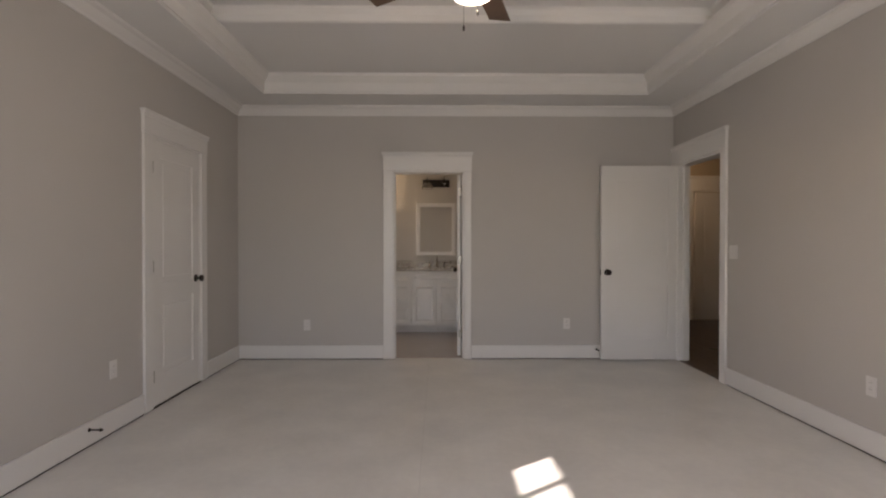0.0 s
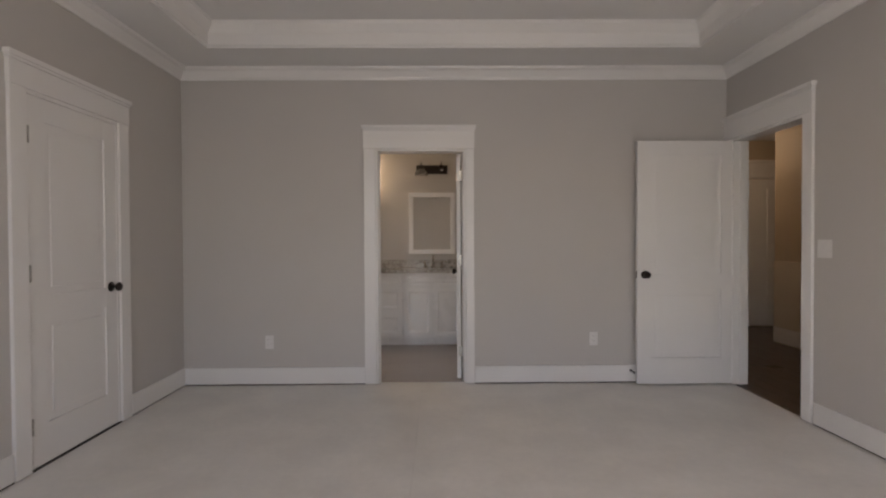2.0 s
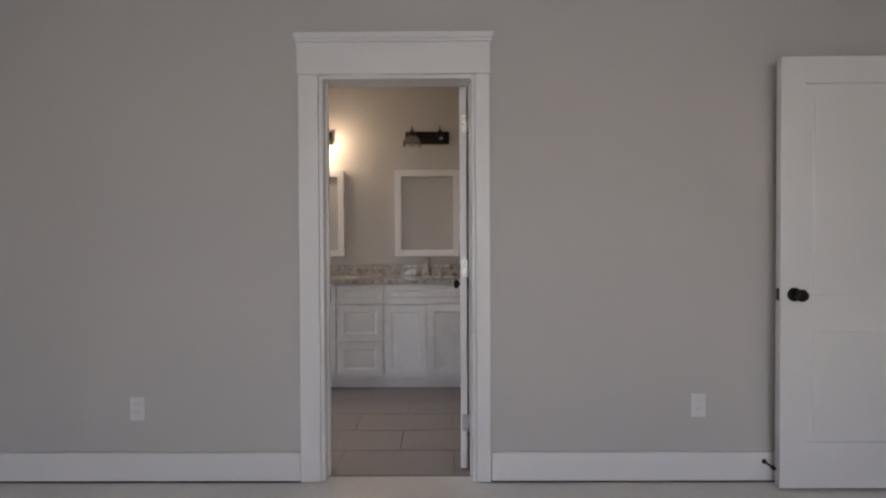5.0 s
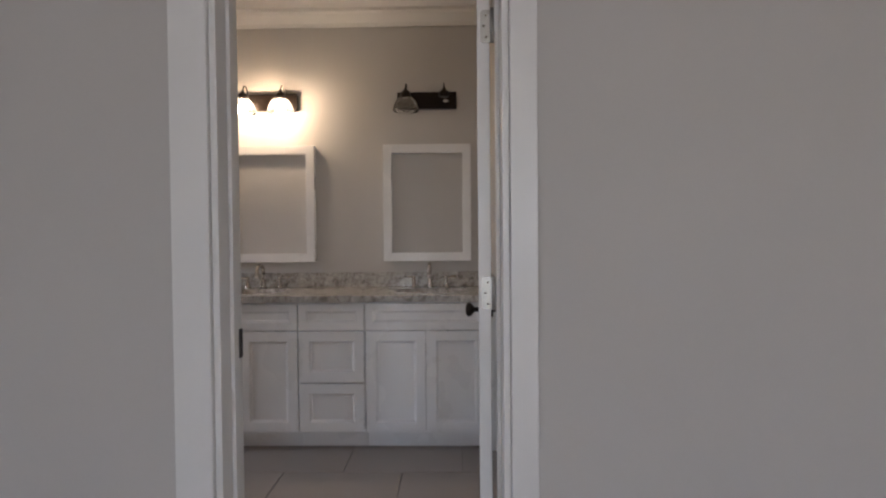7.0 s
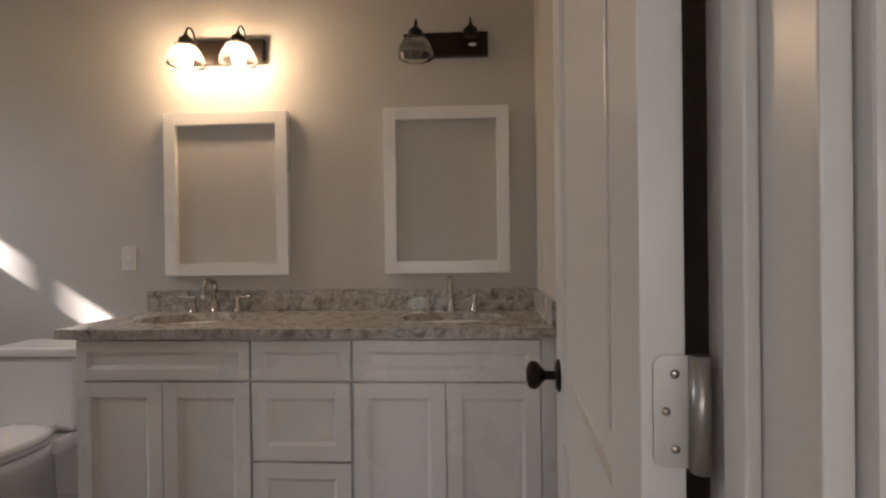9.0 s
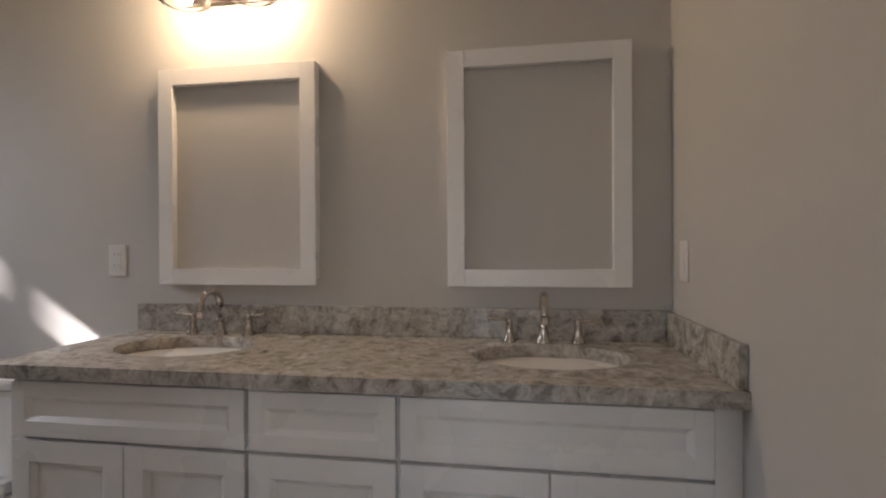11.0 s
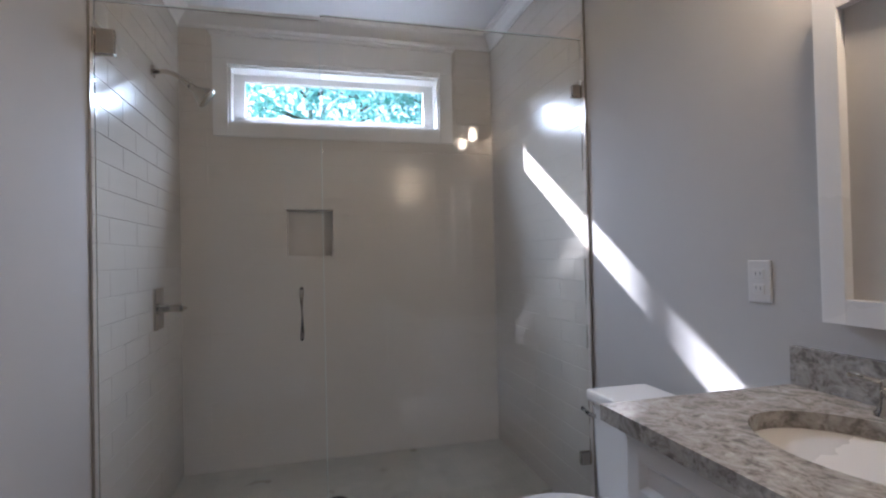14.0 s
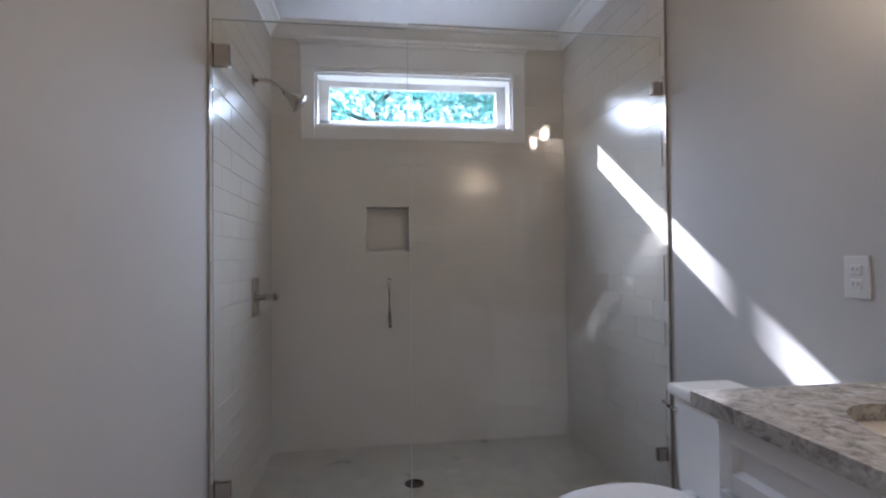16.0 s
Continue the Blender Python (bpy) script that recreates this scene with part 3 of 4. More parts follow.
def sloped_panel(x0, x1, z0, z1, slope=0.013):
    """A panel that falls back from its frame by a sloped edge all round."""
    bm = bmesh.new()

    def ring(d, y):
        return [bm.verts.new(p) for p in ((x0 + d, y, z0 + d), (x1 - d, y, z0 + d), (x1 - d, y, z1 - d), (x0 + d, y, z1 - d))]
    back, front, inner = ring(0, VY + 0.018), ring(0, VY + 0.0012), ring(slope, VY + 0.011)
    for a, b in ((back, front), (front, inner)):
        for i in range(4):
            bm.faces.new((a[i], a[(i + 1) % 4], b[(i + 1) % 4], b[i]))
    bm.faces.new(inner)
    bm.faces.new(back[::-1])
    bmesh.ops.recalc_face_normals(bm, faces=bm.faces)
    return bm


def shaker(name, x0, x1, z0, z1, parent):
    """A shaker front: flat frame and a recessed panel."""
    r = 0.055 if z1 - z0 > 0.2 else 0.040
    bm = bmesh.new()
    for a in ((x0, x0 + r, z0, z1), (x1 - r, x1, z0, z1)):
        add_box(bm, a[0], a[1], VY, VY + 0.02, a[2], a[3], 0.0015)
    for a in ((z0, z0 + r), (z1 - r, z1)):
        add_box(bm, x0 + r, x1 - r, VY + 0.0003, VY + 0.02, a[0], a[1])
    f = part(name, bm, CAB, parent)
    part("recessed_panel", sloped_panel(x0 + r, x1 - r, z0 + r, z1 - r), CAB, f)
    return f


def cabinet(x0, x1, kind, label):
    r = root("vanity_cabinet", Matrix(), label, "vanity cabinet", "vanity units")
    bm = box(x0 + 0.001, x1 - 0.001, VY + 0.022, BY1 - 0.003, 0.105, 0.853)
    part("body", bm, CAB, r)
    part("toe_kick", box(x0 + 0.001, x1 - 0.001, VY + 0.085, VY + 0.10, 0.004, 0.104), CAB, r)
    g = 0.0055
    if kind == "sink":
        shaker("drawer_front", x0 + g, x1 - g, 0.698, 0.843, r)
        mid = (x0 + x1) / 2
        shaker("cabinet_door", x0 + g, mid - 0.002, 0.116, 0.688, r)
        shaker("cabinet_door", mid + 0.002, x1 - g, 0.116, 0.688, r)
    else:
        for a, b in ((0.698, 0.843), (0.401, 0.688), (0.116, 0.391)):
            shaker("drawer_front", x0 + g, x1 - g, a, b, r)
    return r


cabinet(-1.512, -0.836, "sink", "white shaker sink base with a false drawer and two doors")
cabinet(-0.836, -0.458, "drawers", "white shaker base with three stacked drawers")
cabinet(-0.458, 0.230, "sink", "white shaker sink base beside the side wall")
tagged(part("filler_strip", box(0.231, BX1 - 0.001, VY + 0.018, VY + 0.04, 0.004, 0.853), CAB), "white filler strip between vanity and wall", "filler strip")

SINKS = [(-1.200, 7.172), (-0.100, 7.172)]
SA, SB = 0.212, 0.155
CX0, CX1, CY0, CY1, CZ0, CZ1 = -1.572, BX1 - 0.001, 6.874, BY1 - 0.001, 0.854, 0.890


def countertop():
    bm = bmesh.new()
    n = 48

    def quad(*c):
        bm.faces.new([bm.verts.new(p) for p in c])
    xs = [CX0] + [v for sx, _ in SINKS for v in (sx - 0.23, sx + 0.23)] + [CX1]
    for z in (CZ1, CZ0):
        for a, b in ((xs[0], xs[1]), (xs[2], xs[3]), (xs[4], xs[5])):
            quad((a, CY0, z), (b, CY0, z), (b, CY1, z), (a, CY1, z))
        for sx, sy in SINKS:
            hole, rim = [], []
            for i in range(n):
                a = 2 * math.pi * (i + 0.5) / n
                c, s_ = math.cos(a), math.sin(a)
                hole.append((sx + SA * c, sy + SB * s_, z))
                k = min(0.23 / max(abs(c), 1e-6), ((CY1 - sy) if s_ > 0 else (sy - CY0)) / max(abs(s_), 1e-6))
                rim.append((sx + k * c, sy + k * s_, z))
            for i in range(n):
                j = (i + 1) % n
                p, q = rim[i], rim[j]
                if abs(p[0] - q[0]) > 1e-6 and abs(p[1] - q[1]) > 1e-6:
                    corner = (sx + math.copysign(0.23, p[0] - sx), CY1 if p[1] > sy else CY0, z)
                    bm.faces.new([bm.verts.new(v) for v in (hole[i], p, corner, q, hole[j])])
                else:
                    quad(hole[i], p, q, hole[j])
    for sx, sy in SINKS:
        for i in range(n):
            a, b = 2 * math.pi * (i + 0.5) / n, 2 * math.pi * (i + 1.5) / n
            quad(*[(sx + SA * math.cos(t), sy + SB * math.sin(t), z) for t, z in ((a, CZ0), (b, CZ0), (b, CZ1), (a, CZ1))])
    for a, b in (((CX0, CY0), (CX1, CY0)), ((CX1, CY0), (CX1, CY1)), ((CX1, CY1), (CX0, CY1)), ((CX0, CY1), (CX0, CY0))):
        quad((*a, CZ0), (*b, CZ0), (*b, CZ1), (*a, CZ1))
    bmesh.ops.remove_doubles(bm, verts=bm.verts, dist=1e-5)
    bmesh.ops.recalc_face_normals(bm, faces=bm.faces)
    return bm


top = root("countertop", Matrix(), "mottled brown and cream granite countertop with backsplash", "countertop")
part("slab", countertop(), GRANITE, top)
part("backsplash", box(-1.570 + 0.0, BX1 - 0.022, BY1 - 0.021, BY1 - 0.001, CZ1 + 0.0005, 0.988, 0.002), GRANITE, top)
part("side_splash", box(BX1 - 0.021, BX1 - 0.001, CY0 + 0.012, BY1 - 0.001, CZ1 + 0.0005, 0.985, 0.002), GRANITE, top)
for sx, sy in SINKS:
    s = root("vanity_sink", pose(sx, sy, CZ0 - 0.001), "white oval porcelain undermount sink in the granite top", "sink", "vanity sinks")
    part("basin", lathe([(1.06, 0), (1.0, -0.004), (0.97, -0.03), (0.88, -0.08), (0.62, -0.125), (0.25, -0.142), (0.06, -0.145), (0.06, -0.16), (0.28, -0.156), (0.68, -0.138), (0.94, -0.09), (1.04, -0.03), (1.07, -0.012), (1.06, 0)], 48, None, SA, SB), PORC, s)
    part("drain", lathe([(0, -0.139), (0.018, -0.139), (0.022, -0.143), (0, -0.146)], 20), CHROME, s)


def faucet(x, y, label):
    """A widespread faucet: arched spout and two lever handles on flared square bases."""
    r = root("faucet", pose(x, y, CZ1), label, "faucet", "vanity faucets")

    def flared(cx, w0, w1, h):
        return lathe([(w0, 0.0004), (w0, 0.006), (w0 * 0.8, 0.012), (w1 * 1.2, h * 0.5), (w1, h * 0.85), (w1 * 1.1, h), (0, h)], 4 * 6, Matrix.Translation((cx, 0, 0)))
    part("spout_base", flared(0, 0.024, 0.013, 0.06), NICKEL, r)
    pts = [(0, 0, 0.05)] + [(0, -0.055 + 0.055 * math.cos(a), 0.105 + 0.05 * math.sin(a)) for a in [math.pi * k / 10 for k in range(11)]] + [(0, -0.112, 0.075)]
    part("spout", tube(pts, [0.0125] * 8 + [0.012] * 5, 14), NICKEL, r)
    for s in (-1, 1):
        h = part("handle_base", flared(s * 0.105, 0.022, 0.011, 0.055), NICKEL, r)
        bm = lathe([(0.010, 0.054), (0.012, 0.066), (0.008, 0.076), (0, 0.077)], 16, Matrix.Translation((s * 0.105, 0, 0)))
        tube([(s * 0.105, 0, 0.068), (s * 0.135, -0.004, 0.070), (s * 0.172, -0.008, 0.074)], [0.006, 0.0055, 0.0075], 10, bm)
        part("lever", bm, NICKEL, h)
    return r


faucet(-1.205, 7.362, "brushed nickel widespread faucet with two lever handles")
faucet(-0.110, 7.362, "brushed nickel widespread faucet with two lever handles")


def mirror_cabinet(x0, x1, label):
    z0, z1, w, y0, y1 = 1.060, 1.828, 0.056, 7.395, BY1 - 0.001
    r = root("medicine_cabinet", Matrix(), label, "medicine cabinet", "framed cabinets over the sinks")
    bm = bmesh.new()
    for a in ((x0, x0 + w), (x1 - w, x1)):
        add_box(bm, a[0], a[1], y0, y1, z0, z1, 0.002)
    for a in ((z0, z0 + w), (z1 - w, z1)):
        add_box(bm, x0 + w, x1 - w, y0 + 0.0004, y1, a[0], a[1])
    part("frame", bm, CAB, r)
    part("recessed_panel", box(x0 + w, x1 - w, y0 + 0.024, y1 - 0.003, z0 + w, z1 - w), BATHWALL, r, "plain greige recessed panel")


mirror_cabinet(-1.466, -0.870, "white picture-frame cabinet front over the sink, below lit lamp")
mirror_cabinet(-0.415, 0.163, "white picture-frame cabinet front over the sink, below dark lamp")


def vanity_light(x0, lit, label):
    """A bronze back plate with two arms; clear glass bell shades."""
    r = root("vanity_light", pose(x0, BY1, 2.115), label, "wall light", "vanity lights")
    part("back_plate", box(-0.195, 0.195, -0.03, -0.001, -0.055, 0.055, 0.004), BRONZE, r)
    if not lit:
        part("sticker", lathe([(0.016, 0), (0.016, 0.0008), (0, 0.0008)], 20, pose(0.125, -0.030, -0.005, 90) @ Matrix.Diagonal((1.2, 0.55, 1, 1))), PLAST, r, "small pale oval sticker")
    for cx in (-0.13, 0.115):
        yy = -0.115
        pts = [(cx, -0.028, 0.02), (cx, -0.034, 0.055), (cx, -0.05, 0.084), (cx, -0.072, 0.096), (cx, -0.094, 0.090), (cx, -0.108, 0.074), (cx, yy, 0.05)]
        a = part("arm", tube(pts, 0.0045, 10), BRONZE, r)
        part("socket_cup", lathe([(0, 0.06), (0.008, 0.058), (0.012, 0.045), (0.03, 0.03), (0.034, 0.012), (0.03, 0.0), (0, 0.0)], 20, Matrix.Translation((cx, yy, 0))), BRONZE, a)
        part("thumb_screw", tube([(cx - 0.034, yy, 0.012), (cx - 0.052, yy, 0.012)], 0.005, 8), BRONZE, a)
        if lit or cx < 0:
            g = part("shade", lathe([(0.032, 0.002), (0.054, -0.012), (0.070, -0.036), (0.079, -0.062), (0.083, -0.088), (0.0812, -0.088), (0.0772, -0.062), (0.068, -0.036), (0.052, -0.013), (0.03, 0.0)], 32, Matrix.Translation((cx, yy, 0))), SHADE, a, "clear glass bell shade")
            g.visible_shadow = False
            b = part("bulb", lathe([(0.012, 0), (0.014, -0.02), (0.026, -0.045), (0.030, -0.068), (0.022, -0.09), (0, -0.098)], 20, Matrix.Translation((cx, yy, 0))), BULB if lit else SHADE, a, "lit bulb" if lit else "clear unlit bulb")
            b.visible_shadow = False
    return r


vanity_light(-1.175, True, "bronze two-lamp vanity light with clear glass shades, lit")
vanity_light(-0.122, False, "bronze two-lamp vanity light, unlit, one shade missing")

# ---- toilet ----
TXC = -1.915
wc = root("toilet", pose(TXC, 6.965, 0), "white two-piece porcelain toilet beside the vanity", "toilet")
bm = box(-0.195, 0.195, 0.20, 0.42, 0.40, 0.725, 0.02)
for v in bm.verts:
    k = 0.90 + 0.10 * (v.co.z - 0.40) / 0.325
    v.co.x *= k
part("tank", bm, PORC, wc)
part("tank_lid", box(-0.21, 0.21, 0.186, 0.428, 0.726, 0.765, 0.012), PORC, wc)
part("flush_lever", tube([(-0.17, 0.212, 0.68), (-0.17, 0.195, 0.68), (-0.20, 0.188, 0.683), (-0.235, 0.188, 0.690)], [0.008, 0.008, 0.006, 0.007], 10), CHROME, wc, "chrome lever")


def oval(z, a, front, back, n=40):
    """An egg-shaped ring: half-width a, reaching front and back in y."""
    return [(a * math.sin(t), (-front if math.cos(t) > 0 else -back) * math.cos(t), z) for t in [2 * math.pi * i / n for i in range(n)]]


def loft(rings, cap0=True, cap1=True):
    bm = bmesh.new()
    vs = [[bm.verts.new(p) for p in r] for r in rings]
    for a, b in zip(vs, vs[1:]):
        for i in range(len(a)):
            f = bm.faces.new((a[i], a[(i + 1) % len(a)], b[(i + 1) % len(a)], b[i]))
            f.smooth = True
    if cap0:
        bm.faces.new(vs[0][::-1])
    if cap1:
        bm.faces.new(vs[-1])
    bmesh.ops.recalc_face_normals(bm, faces=bm.faces)
    return bm


part("bowl", loft([oval(0.001, 0.115, 0.20, 0.30), oval(0.04, 0.11, 0.19, 0.29), oval(0.16, 0.10, 0.18, 0.28), oval(0.26, 0.135, 0.25, 0.26), oval(0.35, 0.175, 0.30, 0.22), oval(0.395, 0.182, 0.315, 0.20)]), PORC, wc)
part("seat_deck", box(-0.17, 0.17, 0.12, 0.40, 0.33, 0.396, 0.02), PORC, wc)
part("seat", loft([oval(0.398, 0.180, 0.315, 0.19), oval(0.404, 0.187, 0.322, 0.195), oval(0.414, 0.187, 0.322, 0.195), oval(0.419, 0.182, 0.315, 0.19)]), PLAST, wc)
part("seat_lid", loft([oval(0.421, 0.184, 0.318, 0.19), oval(0.427, 0.189, 0.325, 0.197), oval(0.437, 0.186, 0.32, 0.193), oval(0.444, 0.16, 0.28, 0.16)]), PLAST, wc)
for s in (-0.08, 0.08):
    part("seat_hinge", box(s - 0.02, s + 0.02, 0.165, 0.20, 0.40, 0.44, 0.006), PLAST, wc)

# ---- shower ----
GX = -2.57
gd = root("glass_door", Matrix(), "clear frameless glass shower door with chrome pull", "shower door")
part("pane", box(GX - 0.005, GX + 0.005, 5.505, 6.283, 0.012, 2.173, 0.001), GLASS, gd).visible_shadow = False
part("polished_edge", box(GX - 0.005, GX + 0.005, 5.505, 6.283, 2.1735, 2.176, 0.0005), EDGE, gd, "pale green polished glass edge")
for y in (5.5035, 6.2845):
    part("polished_edge", box(GX - 0.005, GX + 0.005, y - 0.0012, y + 0.0012, 0.012, 2.173, 0.0004), EDGE, gd, "pale green polished glass edge")
for z in (0.29, 2.025):
    h = part("hinge", box(GX - 0.014, GX + 0.014, 5.512, 5.572, z - 0.045, z + 0.045, 0.003), NICKEL, gd, "brushed nickel glass hinge")
    part("hinge_plate", box(GX - 0.025, GX + 0.025, 5.4945, 5.512, z - 0.045, z + 0.045, 0.002), NICKEL, h)
hy = 6.20
for s in (-1, 1):
    pts = [(GX + s * 0.005, hy, 0.935), (GX + s * 0.05, hy, 0.935), (GX + s * 0.056, hy, 0.942), (GX + s * 0.056, hy, 1.113), (GX + s * 0.05, hy, 1.12), (GX + s * 0.005, hy, 1.12)]
    part("pull_handle", tube(pts, 0.0075, 12), CHROME, gd, "polished chrome D pull")
gp = root("glass_panel", Matrix(), "clear fixed frameless glass shower panel", "glass panel")
part("pane", box(GX - 0.005, GX + 0.005, 6.288, 7.424, 0.004, 2.193, 0.001), GLASS, gp).visible_shadow = False
part("polished_edge", box(GX - 0.005, GX + 0.005, 6.288, 7.424, 2.1935, 2.196, 0.0005), EDGE, gp, "pale green polished glass edge")
part("polished_edge", box(GX - 0.005, GX + 0.005, 7.4242, 7.4262, 0.004, 2.193, 0.0004), EDGE, gp, "pale green polished glass edge")
part("wall_clip", box(GX - 0.014, GX + 0.014, 7.375, 7.4255, 1.93, 1.985, 0.003), NICKEL, gp, "brushed nickel wall clip")
part("wall_clip", box(GX - 0.014, GX + 0.014, 7.375, 7.4255, 0.30, 0.355, 0.003), NICKEL, gp, "brushed nickel wall clip")

sh = root("shower_fitting", pose(-3.25, BY0 + 0.013, 2.165), "nickel shower head on a bent arm", "shower head")
part("flange", box(-0.028, 0.028, 0, 0.006, -0.028, 0.028, 0.002), NICKEL, sh)
part("arm", tube([(0, 0.003, 0), (0, 0.06, 0.006), (0, 0.11, -0.012), (0, 0.155, -0.05), (0, 0.17, -0.062)], 0.011, 12), NICKEL, sh)
part("head", lathe([(0, 0), (0.014, -0.002), (0.016, -0.025), (0.022, -0.04), (0.042, -0.07), (0.044, -0.082), (0.040, -0.085), (0, -0.083)], 24, pose(0, 0.163, -0.056, 52) @ Matrix.Scale(1.25, 4)), NICKEL, sh)
sv = root("shower_valve", pose(-3.27, BY0 + 0.013, 1.01), "nickel shower valve with a square plate and lever", "shower valve")
part("escutcheon", box(-0.065, 0.065, 0, 0.014, -0.10, 0.10, 0.004), NICKEL, sv)
part("stem", lathe([(0.026, 0.007), (0.024, 0.03), (0.018, 0.036), (0.018, 0.09), (0.022, 0.095), (0.022, 0.115), (0.013, 0.12), (0, 0.121)], 20, pose(0, 0, 0, -90)), NICKEL, sv)
part("lever", tube([(0, 0.105, 0), (-0.03, 0.107, -0.002), (-0.075, 0.11, -0.008)], [0.008, 0.007, 0.009], 10), NICKEL, sv)
dr = root("floor_drain", pose(-3.167, 6.341, 0.0105), "round bronze shower floor drain", "drain")
part("grate", lathe([(0.052, 0), (0.052, 0.002), (0.045, 0.003), (0.04, 0.0015), (0, 0.0015)], 28), BRONZE, dr)

# niche box in the window wall
nb = root("shower_niche", ON_SHOWER, "square recessed tiled shower niche", "niche", kind="structure")
y0, y1, z0, z1 = NICHE
part("niche_back", box(y0, y1, 0.09, 0.20, z0, z1), STILE, nb)
bm = bmesh.new()
for a in ((y0, y1, z0, z0 + 0.010), (y0, y1, z1 - 0.010, z1), (y0, y0 + 0.010, z0 + 0.010, z1 - 0.010), (y1 - 0.010, y1, z0 + 0.010, z1 - 0.010)):
    add_box(bm, a[0], a[1], -0.0115, 0.09, a[2], a[3], 0.002)
part("niche_edge", bm, STILE, nb)

# ---- outside ----
structure("ground", box(-400, 400, -400, 400, -0.65, -0.45), GRASS, "mown lawn round the house", "lawn")


def tree(x, y, h, spread, low, n, label, seed, girth=1.0):
    rg = random.Random(seed)
    r = root("tree", pose(x, y, -0.45), label, "tree", "garden trees")
    bm = tube([(0, 0, -0.05), (0.05, 0.02, h * 0.3), (-0.03, 0.05, h * 0.6), (0.02, 0, h * 0.9)], [girth * k for k in (0.17, 0.13, 0.08, 0.02)], 10)
    tips = []
    for k in range(16):
        a, z = rg.uniform(0, 6.28), h * rg.uniform(low * 0.8, 0.85)
        ln = spread * rg.uniform(0.5, 1.0)
        tip = Vector((math.cos(a) * ln, math.sin(a) * ln, z + ln * rg.uniform(0.0, 0.5)))
        tube([(0, 0, z), tip * 0.5 + Vector((0, 0, z * 0.5 + 0.1)), tip], [0.05, 0.03, 0.01], 6, bm)
        tips += [tip, tip * 0.7 + Vector((0, 0, z * 0.3))]
    part("trunk", bm, BARK, r)
    verts, faces = [], []
    for k in range(n):
        c = rg.choice(tips) + Vector((rg.gauss(0, 0.42), rg.gauss(0, 0.42), rg.gauss(0, 0.33)))
        q = Euler((rg.uniform(-1.0, 1.0), rg.uniform(-1.0, 1.0), rg.uniform(0, 6.28))).to_matrix()
        l, w = rg.uniform(0.06, 0.12), rg.uniform(0.03, 0.055)
        i = len(verts)
        for p in ((-l, 0, 0), (-l * 0.2, -w, 0.008), (l, 0, -0.01), (-l * 0.2, w, 0.008)):
            verts.append(c + q @ Vector(p))
        faces.append((i, i + 1, i + 2, i + 3))
    me = bpy.data.meshes.new("crown")
    me.from_pydata(verts, [], faces)
    me.materials.append(LEAF)
    ob = new("crown", me)
    ob.parent = r
    tagged(ob, kind="stuff")


tree(-11.6, 6.2, 6.6, 1.9, 0.42, 3600, "leafy green garden tree outside the shower window", 1)
tree(-11.9, 9.6, 6.8, 2.0, 0.40, 3600, "leafy green garden tree outside the shower window", 2)
tree(-15.0, 7.6, 8.0, 2.6, 0.35, 2600, "leafy green garden tree farther from the house", 3)

# out of view, added so the bare trunk's shadow breaks the bathroom sun strip
tree(-16.04, -2.67, 19.0, 1.8, 0.93, 4000, "unseen slender tree added to break the sun strip with its bare trunk", 4, 1.3)

# ---- pieces: floors and tiles ----
# bedroom floor: wide white-painted sheets with tight seams
base = structure("floor_bedroom", box(XL - 0.12, XR, YS - 0.1, YB + 0.02, -0.12, -0.006), GROUT, "white painted bedroom floor sheets with fine seams", "floor")
sx = [XL - 0.12, -0.19, XR + 0.02]
for i, (a, b) in enumerate(zip(sx, sx[1:])):
    ys = [YS - 0.1, 0.35, 2.79, YB + 0.055] if i % 2 else [YS - 0.1, 1.55, 3.99, YB + 0.055]
    for c, d in zip(ys, ys[1:]):
        part("floor_sheet", box(a + 0.0006, b - 0.0006, c + 0.0002, d - 0.0002, -0.0055, 0.0, 0.0), FLOORW, base)


def shared(name, cache, w, l, h, mat, bev):
    """One mesh for every piece of the same size."""
    key = (name, round(w, 4), round(l, 4))
    if key not in cache:
        bm = bmesh.new()
        b = bev
        v = [bm.verts.new(p) for p in ((0, 0, 0), (w, 0, 0), (w, l, 0), (0, l, 0), (b, b, h), (w - b, b, h), (w - b, l - b, h), (b, l - b, h), (0, 0, h - b), (w, 0, h - b), (w, l, h - b), (0, l, h - b))]
        for i in range(4):
            j = (i + 1) % 4
            bm.faces.new((v[i], v[j], v[8 + j], v[8 + i]))
            bm.faces.new((v[8 + i], v[8 + j], v[4 + j], v[4 + i]))
        bm.faces.new(v[4:8])
        bmesh.ops.recalc_face_normals(bm, faces=bm.faces)
        me = bpy.data.meshes.new(name)
        bm.to_mesh(me)
        bm.free()
        me.materials.append(mat)
        cache[key] = me
    return cache[key]


CACHE = {}


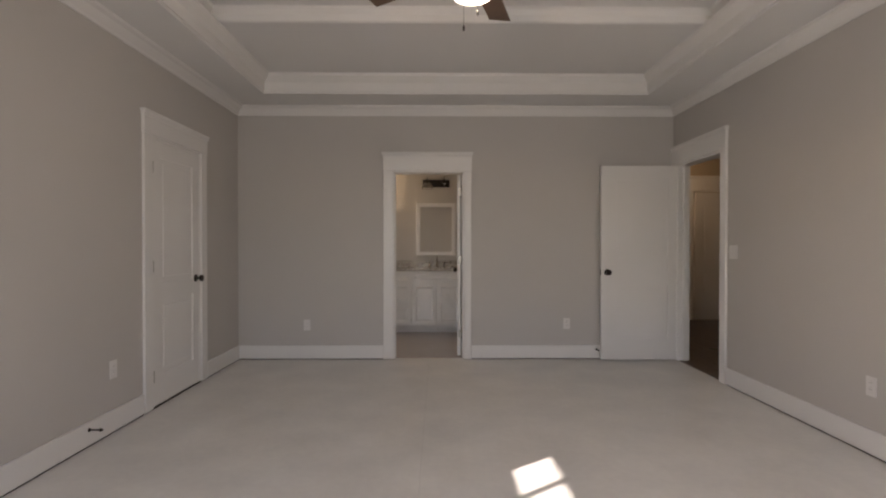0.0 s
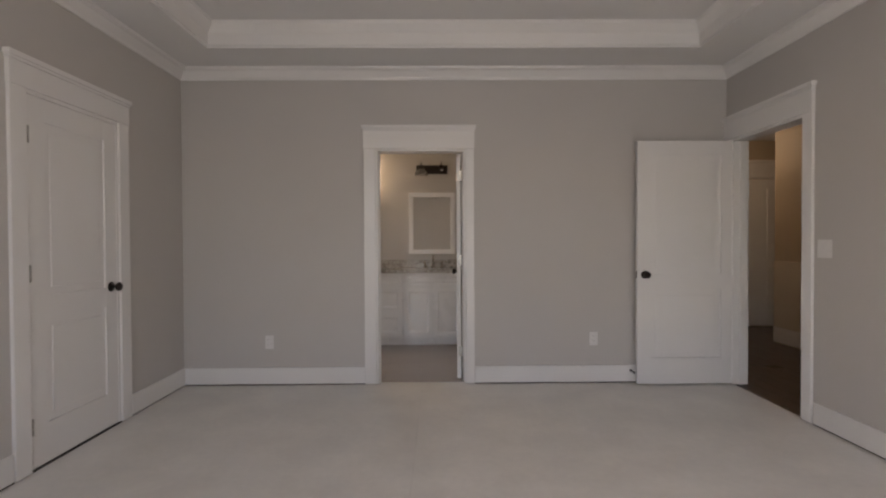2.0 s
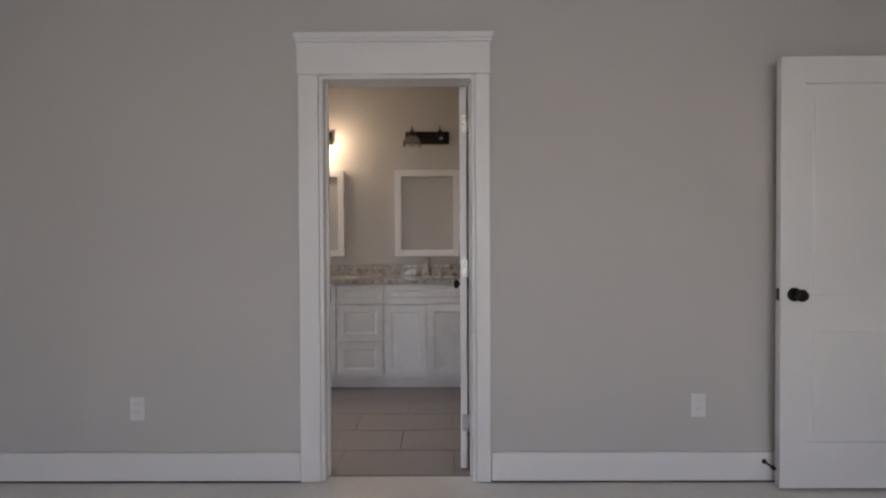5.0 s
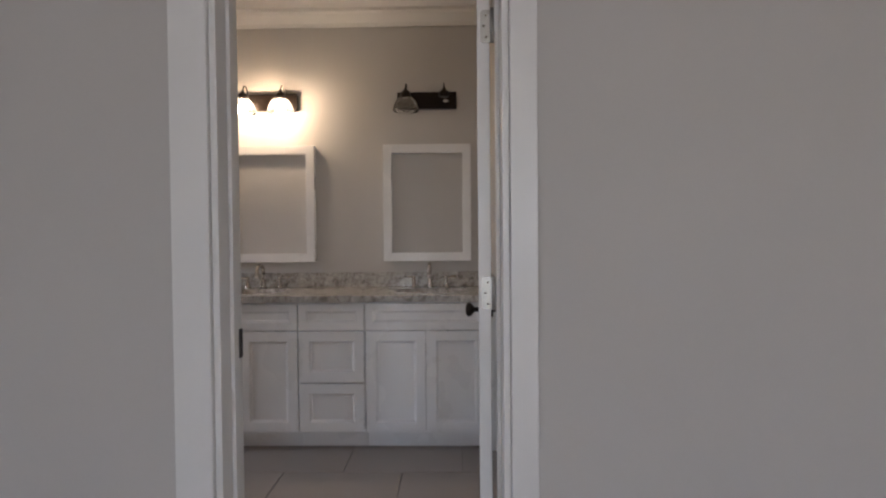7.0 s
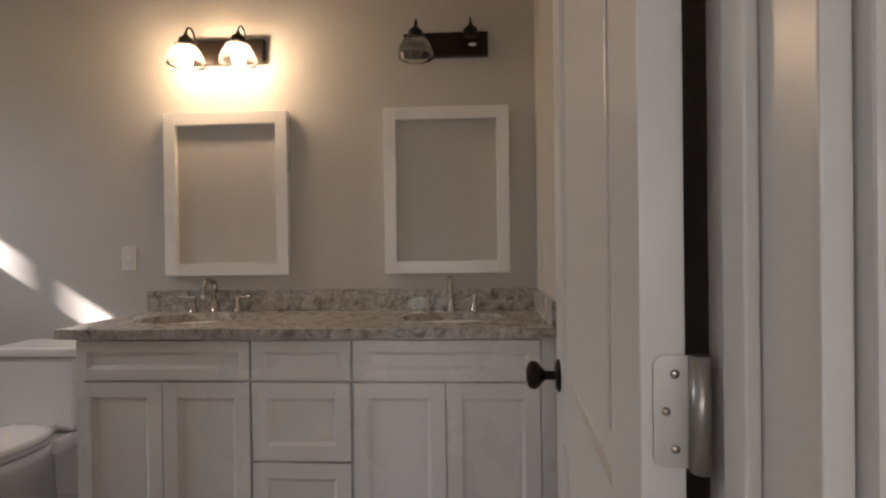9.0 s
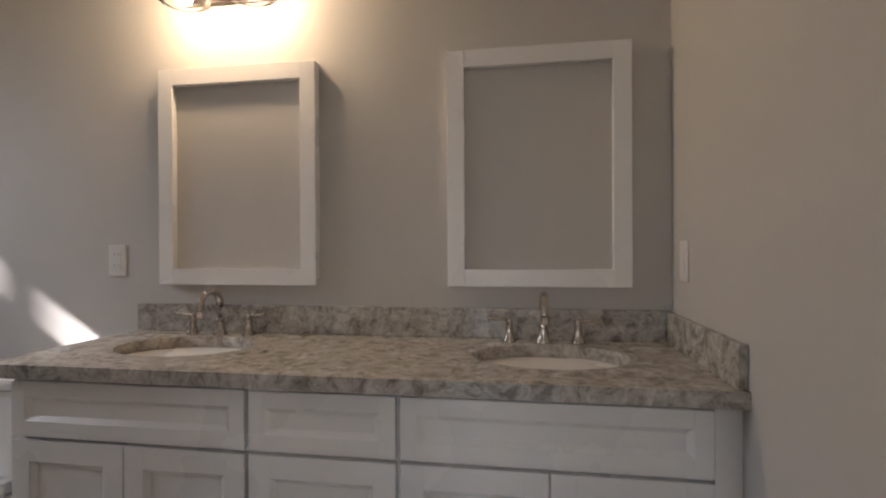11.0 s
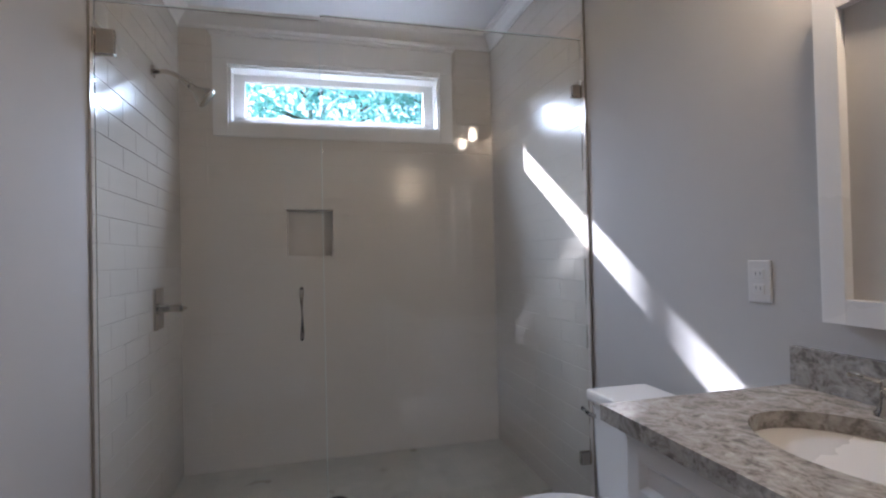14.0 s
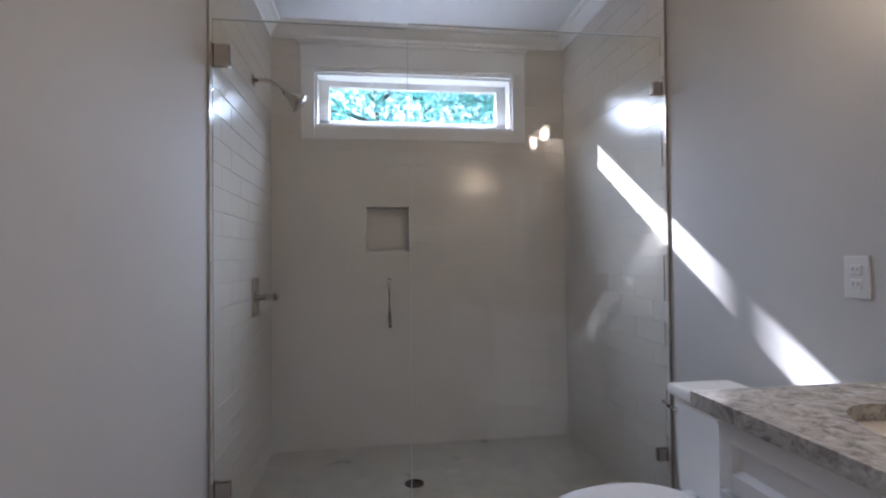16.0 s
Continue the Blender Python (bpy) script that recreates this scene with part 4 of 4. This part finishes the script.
def lay(name, parent, m, u0, u1, v0, v1, tw, th, joint, thick, mat, shift=0.5, holes=(), bev=0.0015, tilt=0.0, uo=0.0):
    """Lay tiles in running bond over a rectangle in the plane of m, cut round holes."""
    row, v = 0, v0
    rg = random.Random(len(name) * 31 + int(abs(u0) * 100))
    while v < v1 - 1e-4:
        u = u0 - tw + ((row * shift) % 1.0) * tw - tw + uo
        while u < u1:
            todo = [(max(u, u0), min(u + tw - joint, u1), v, min(v + th - joint, v1))]
            for h in holes:
                nxt = []
                for a, b, c, d in todo:
                    if b <= h[0] or a >= h[1] or d <= h[2] or c >= h[3]:
                        nxt.append((a, b, c, d))
                        continue
                    nxt += [(a, h[0], c, d), (h[1], b, c, d), (max(a, h[0]), min(b, h[1]), c, h[2]), (max(a, h[0]), min(b, h[1]), h[3], d)]
                todo = nxt
            for a, b, c, d in todo:
                if b - a > 0.008 and d - c > 0.008:
                    ob = new(name, shared(name, CACHE, b - a, d - c, thick, mat, bev))
                    ob.parent = parent
                    ob.matrix_local = m @ pose(a, c, 0, rg.uniform(-tilt, tilt), rg.uniform(-tilt, tilt), 0)
            u += tw
        v += th
        row += 1


# bathroom floor
fb = structure("floor_bath", box(GX, BX1, YB + 0.0205, BY1, -0.12, -0.006), FGROUT, "taupe porcelain tile floor in running bond", "floor")
lay("floor_tile", fb, pose(0, 0, -0.003), GX + 0.004, BX1, YB + 0.062, BY1, 0.615, 0.305, 0.004, 0.0065, FTILE, 0.5, uo=0.19)
fs = structure("floor_shower", box(BX0, GX, BY0, BY1, -0.12, 0.0078), SGROUT, "pale marble mosaic shower floor", "floor")
lay("mosaic_tile", fs, pose(0, 0, 0.001), BX0 + 0.012, GX, BY0 + 0.012, BY1 - 0.012, 0.102, 0.102, 0.004, 0.008, MOSAIC, 0.5, tilt=0.15)

# shower wall tiles, with the joints left open over a grout bed
HOLEW = (WIN[0] - 0.0885, WIN[1] + 0.0885, WIN[2] - 0.0865, WIN[3] + 0.172)
tw_ = structure("wall_tile_west", wall_mesh("y", BX0, BX0 + 0.0095, BY0 + 0.005, BY1, 0.0, 1.9, [NICHE]), TGROUT, "glossy greige subway tile shower wall with niche", "tiled wall")
lay("wall_tile", tw_, pose(BX0 + 0.003, 0, 0, 90, 0, 90), BY0 + 0.012, BY1 - 0.012, 0.009, 2.609, 0.305, 0.1, 0.0009, 0.008, STILE, 0.5, holes=[HOLEW, NICHE], tilt=0.10, bev=0.0014)
tn = structure("wall_tile_north", box(BX0 + 0.003, GX - 0.0, BY1 - 0.0095, BY1, 0.0, 2.609), TGROUT, "glossy greige subway tile shower side wall", "tiled wall")
lay("wall_tile", tn, pose(0, BY1 - 0.003, 0, 90, 0, 0), BX0 + 0.012, GX + 0.03, 0.009, 2.609, 0.305, 0.1, 0.0009, 0.008, STILE, 0.5, tilt=0.10, bev=0.0014)
ts = structure("wall_tile_south", box(BX0 + 0.003, GX + 0.0, BY0 + 0.0042, BY0 + 0.0105, 0.0, 2.609), TGROUT, "glossy greige subway tile shower side wall", "tiled wall")
lay("wall_tile", ts, pose(0, BY0 + 0.006, 0, 90, 0, 180), -GX - 0.03, -BX0 - 0.012, 0.009, 2.609, 0.305, 0.1, 0.0009, 0.006, STILE, 0.5, tilt=0.10, bev=0.0014)

# slim metal edge where the tile ends outside the glass
part("edge_trim", box(GX + 0.0303, GX + 0.033, BY1 - 0.0125, BY1 - 0.0005, 0.009, 2.609, 0.0005), NICKEL, tn, "slim nickel tile edge")
part("edge_trim", box(GX + 0.0303, GX + 0.033, BY0 + 0.0045, BY0 + 0.0135, 0.009, 2.609, 0.0005), NICKEL, ts, "slim nickel tile edge")

# hall planks
hf = structure("floor_hall", box(XR, 5.4, 2.6, 8.10, -0.12, -0.010), DARKFILL, "dark stained oak plank hall floor", "floor")
lay("plank", hf, pose(0, 0, -0.0098, 0, 0, 90), 2.61, 8.10, -5.4, -XR - 0.025, 1.4, 0.127, 0.0015, 0.010, HALLFLOOR, 0.37)
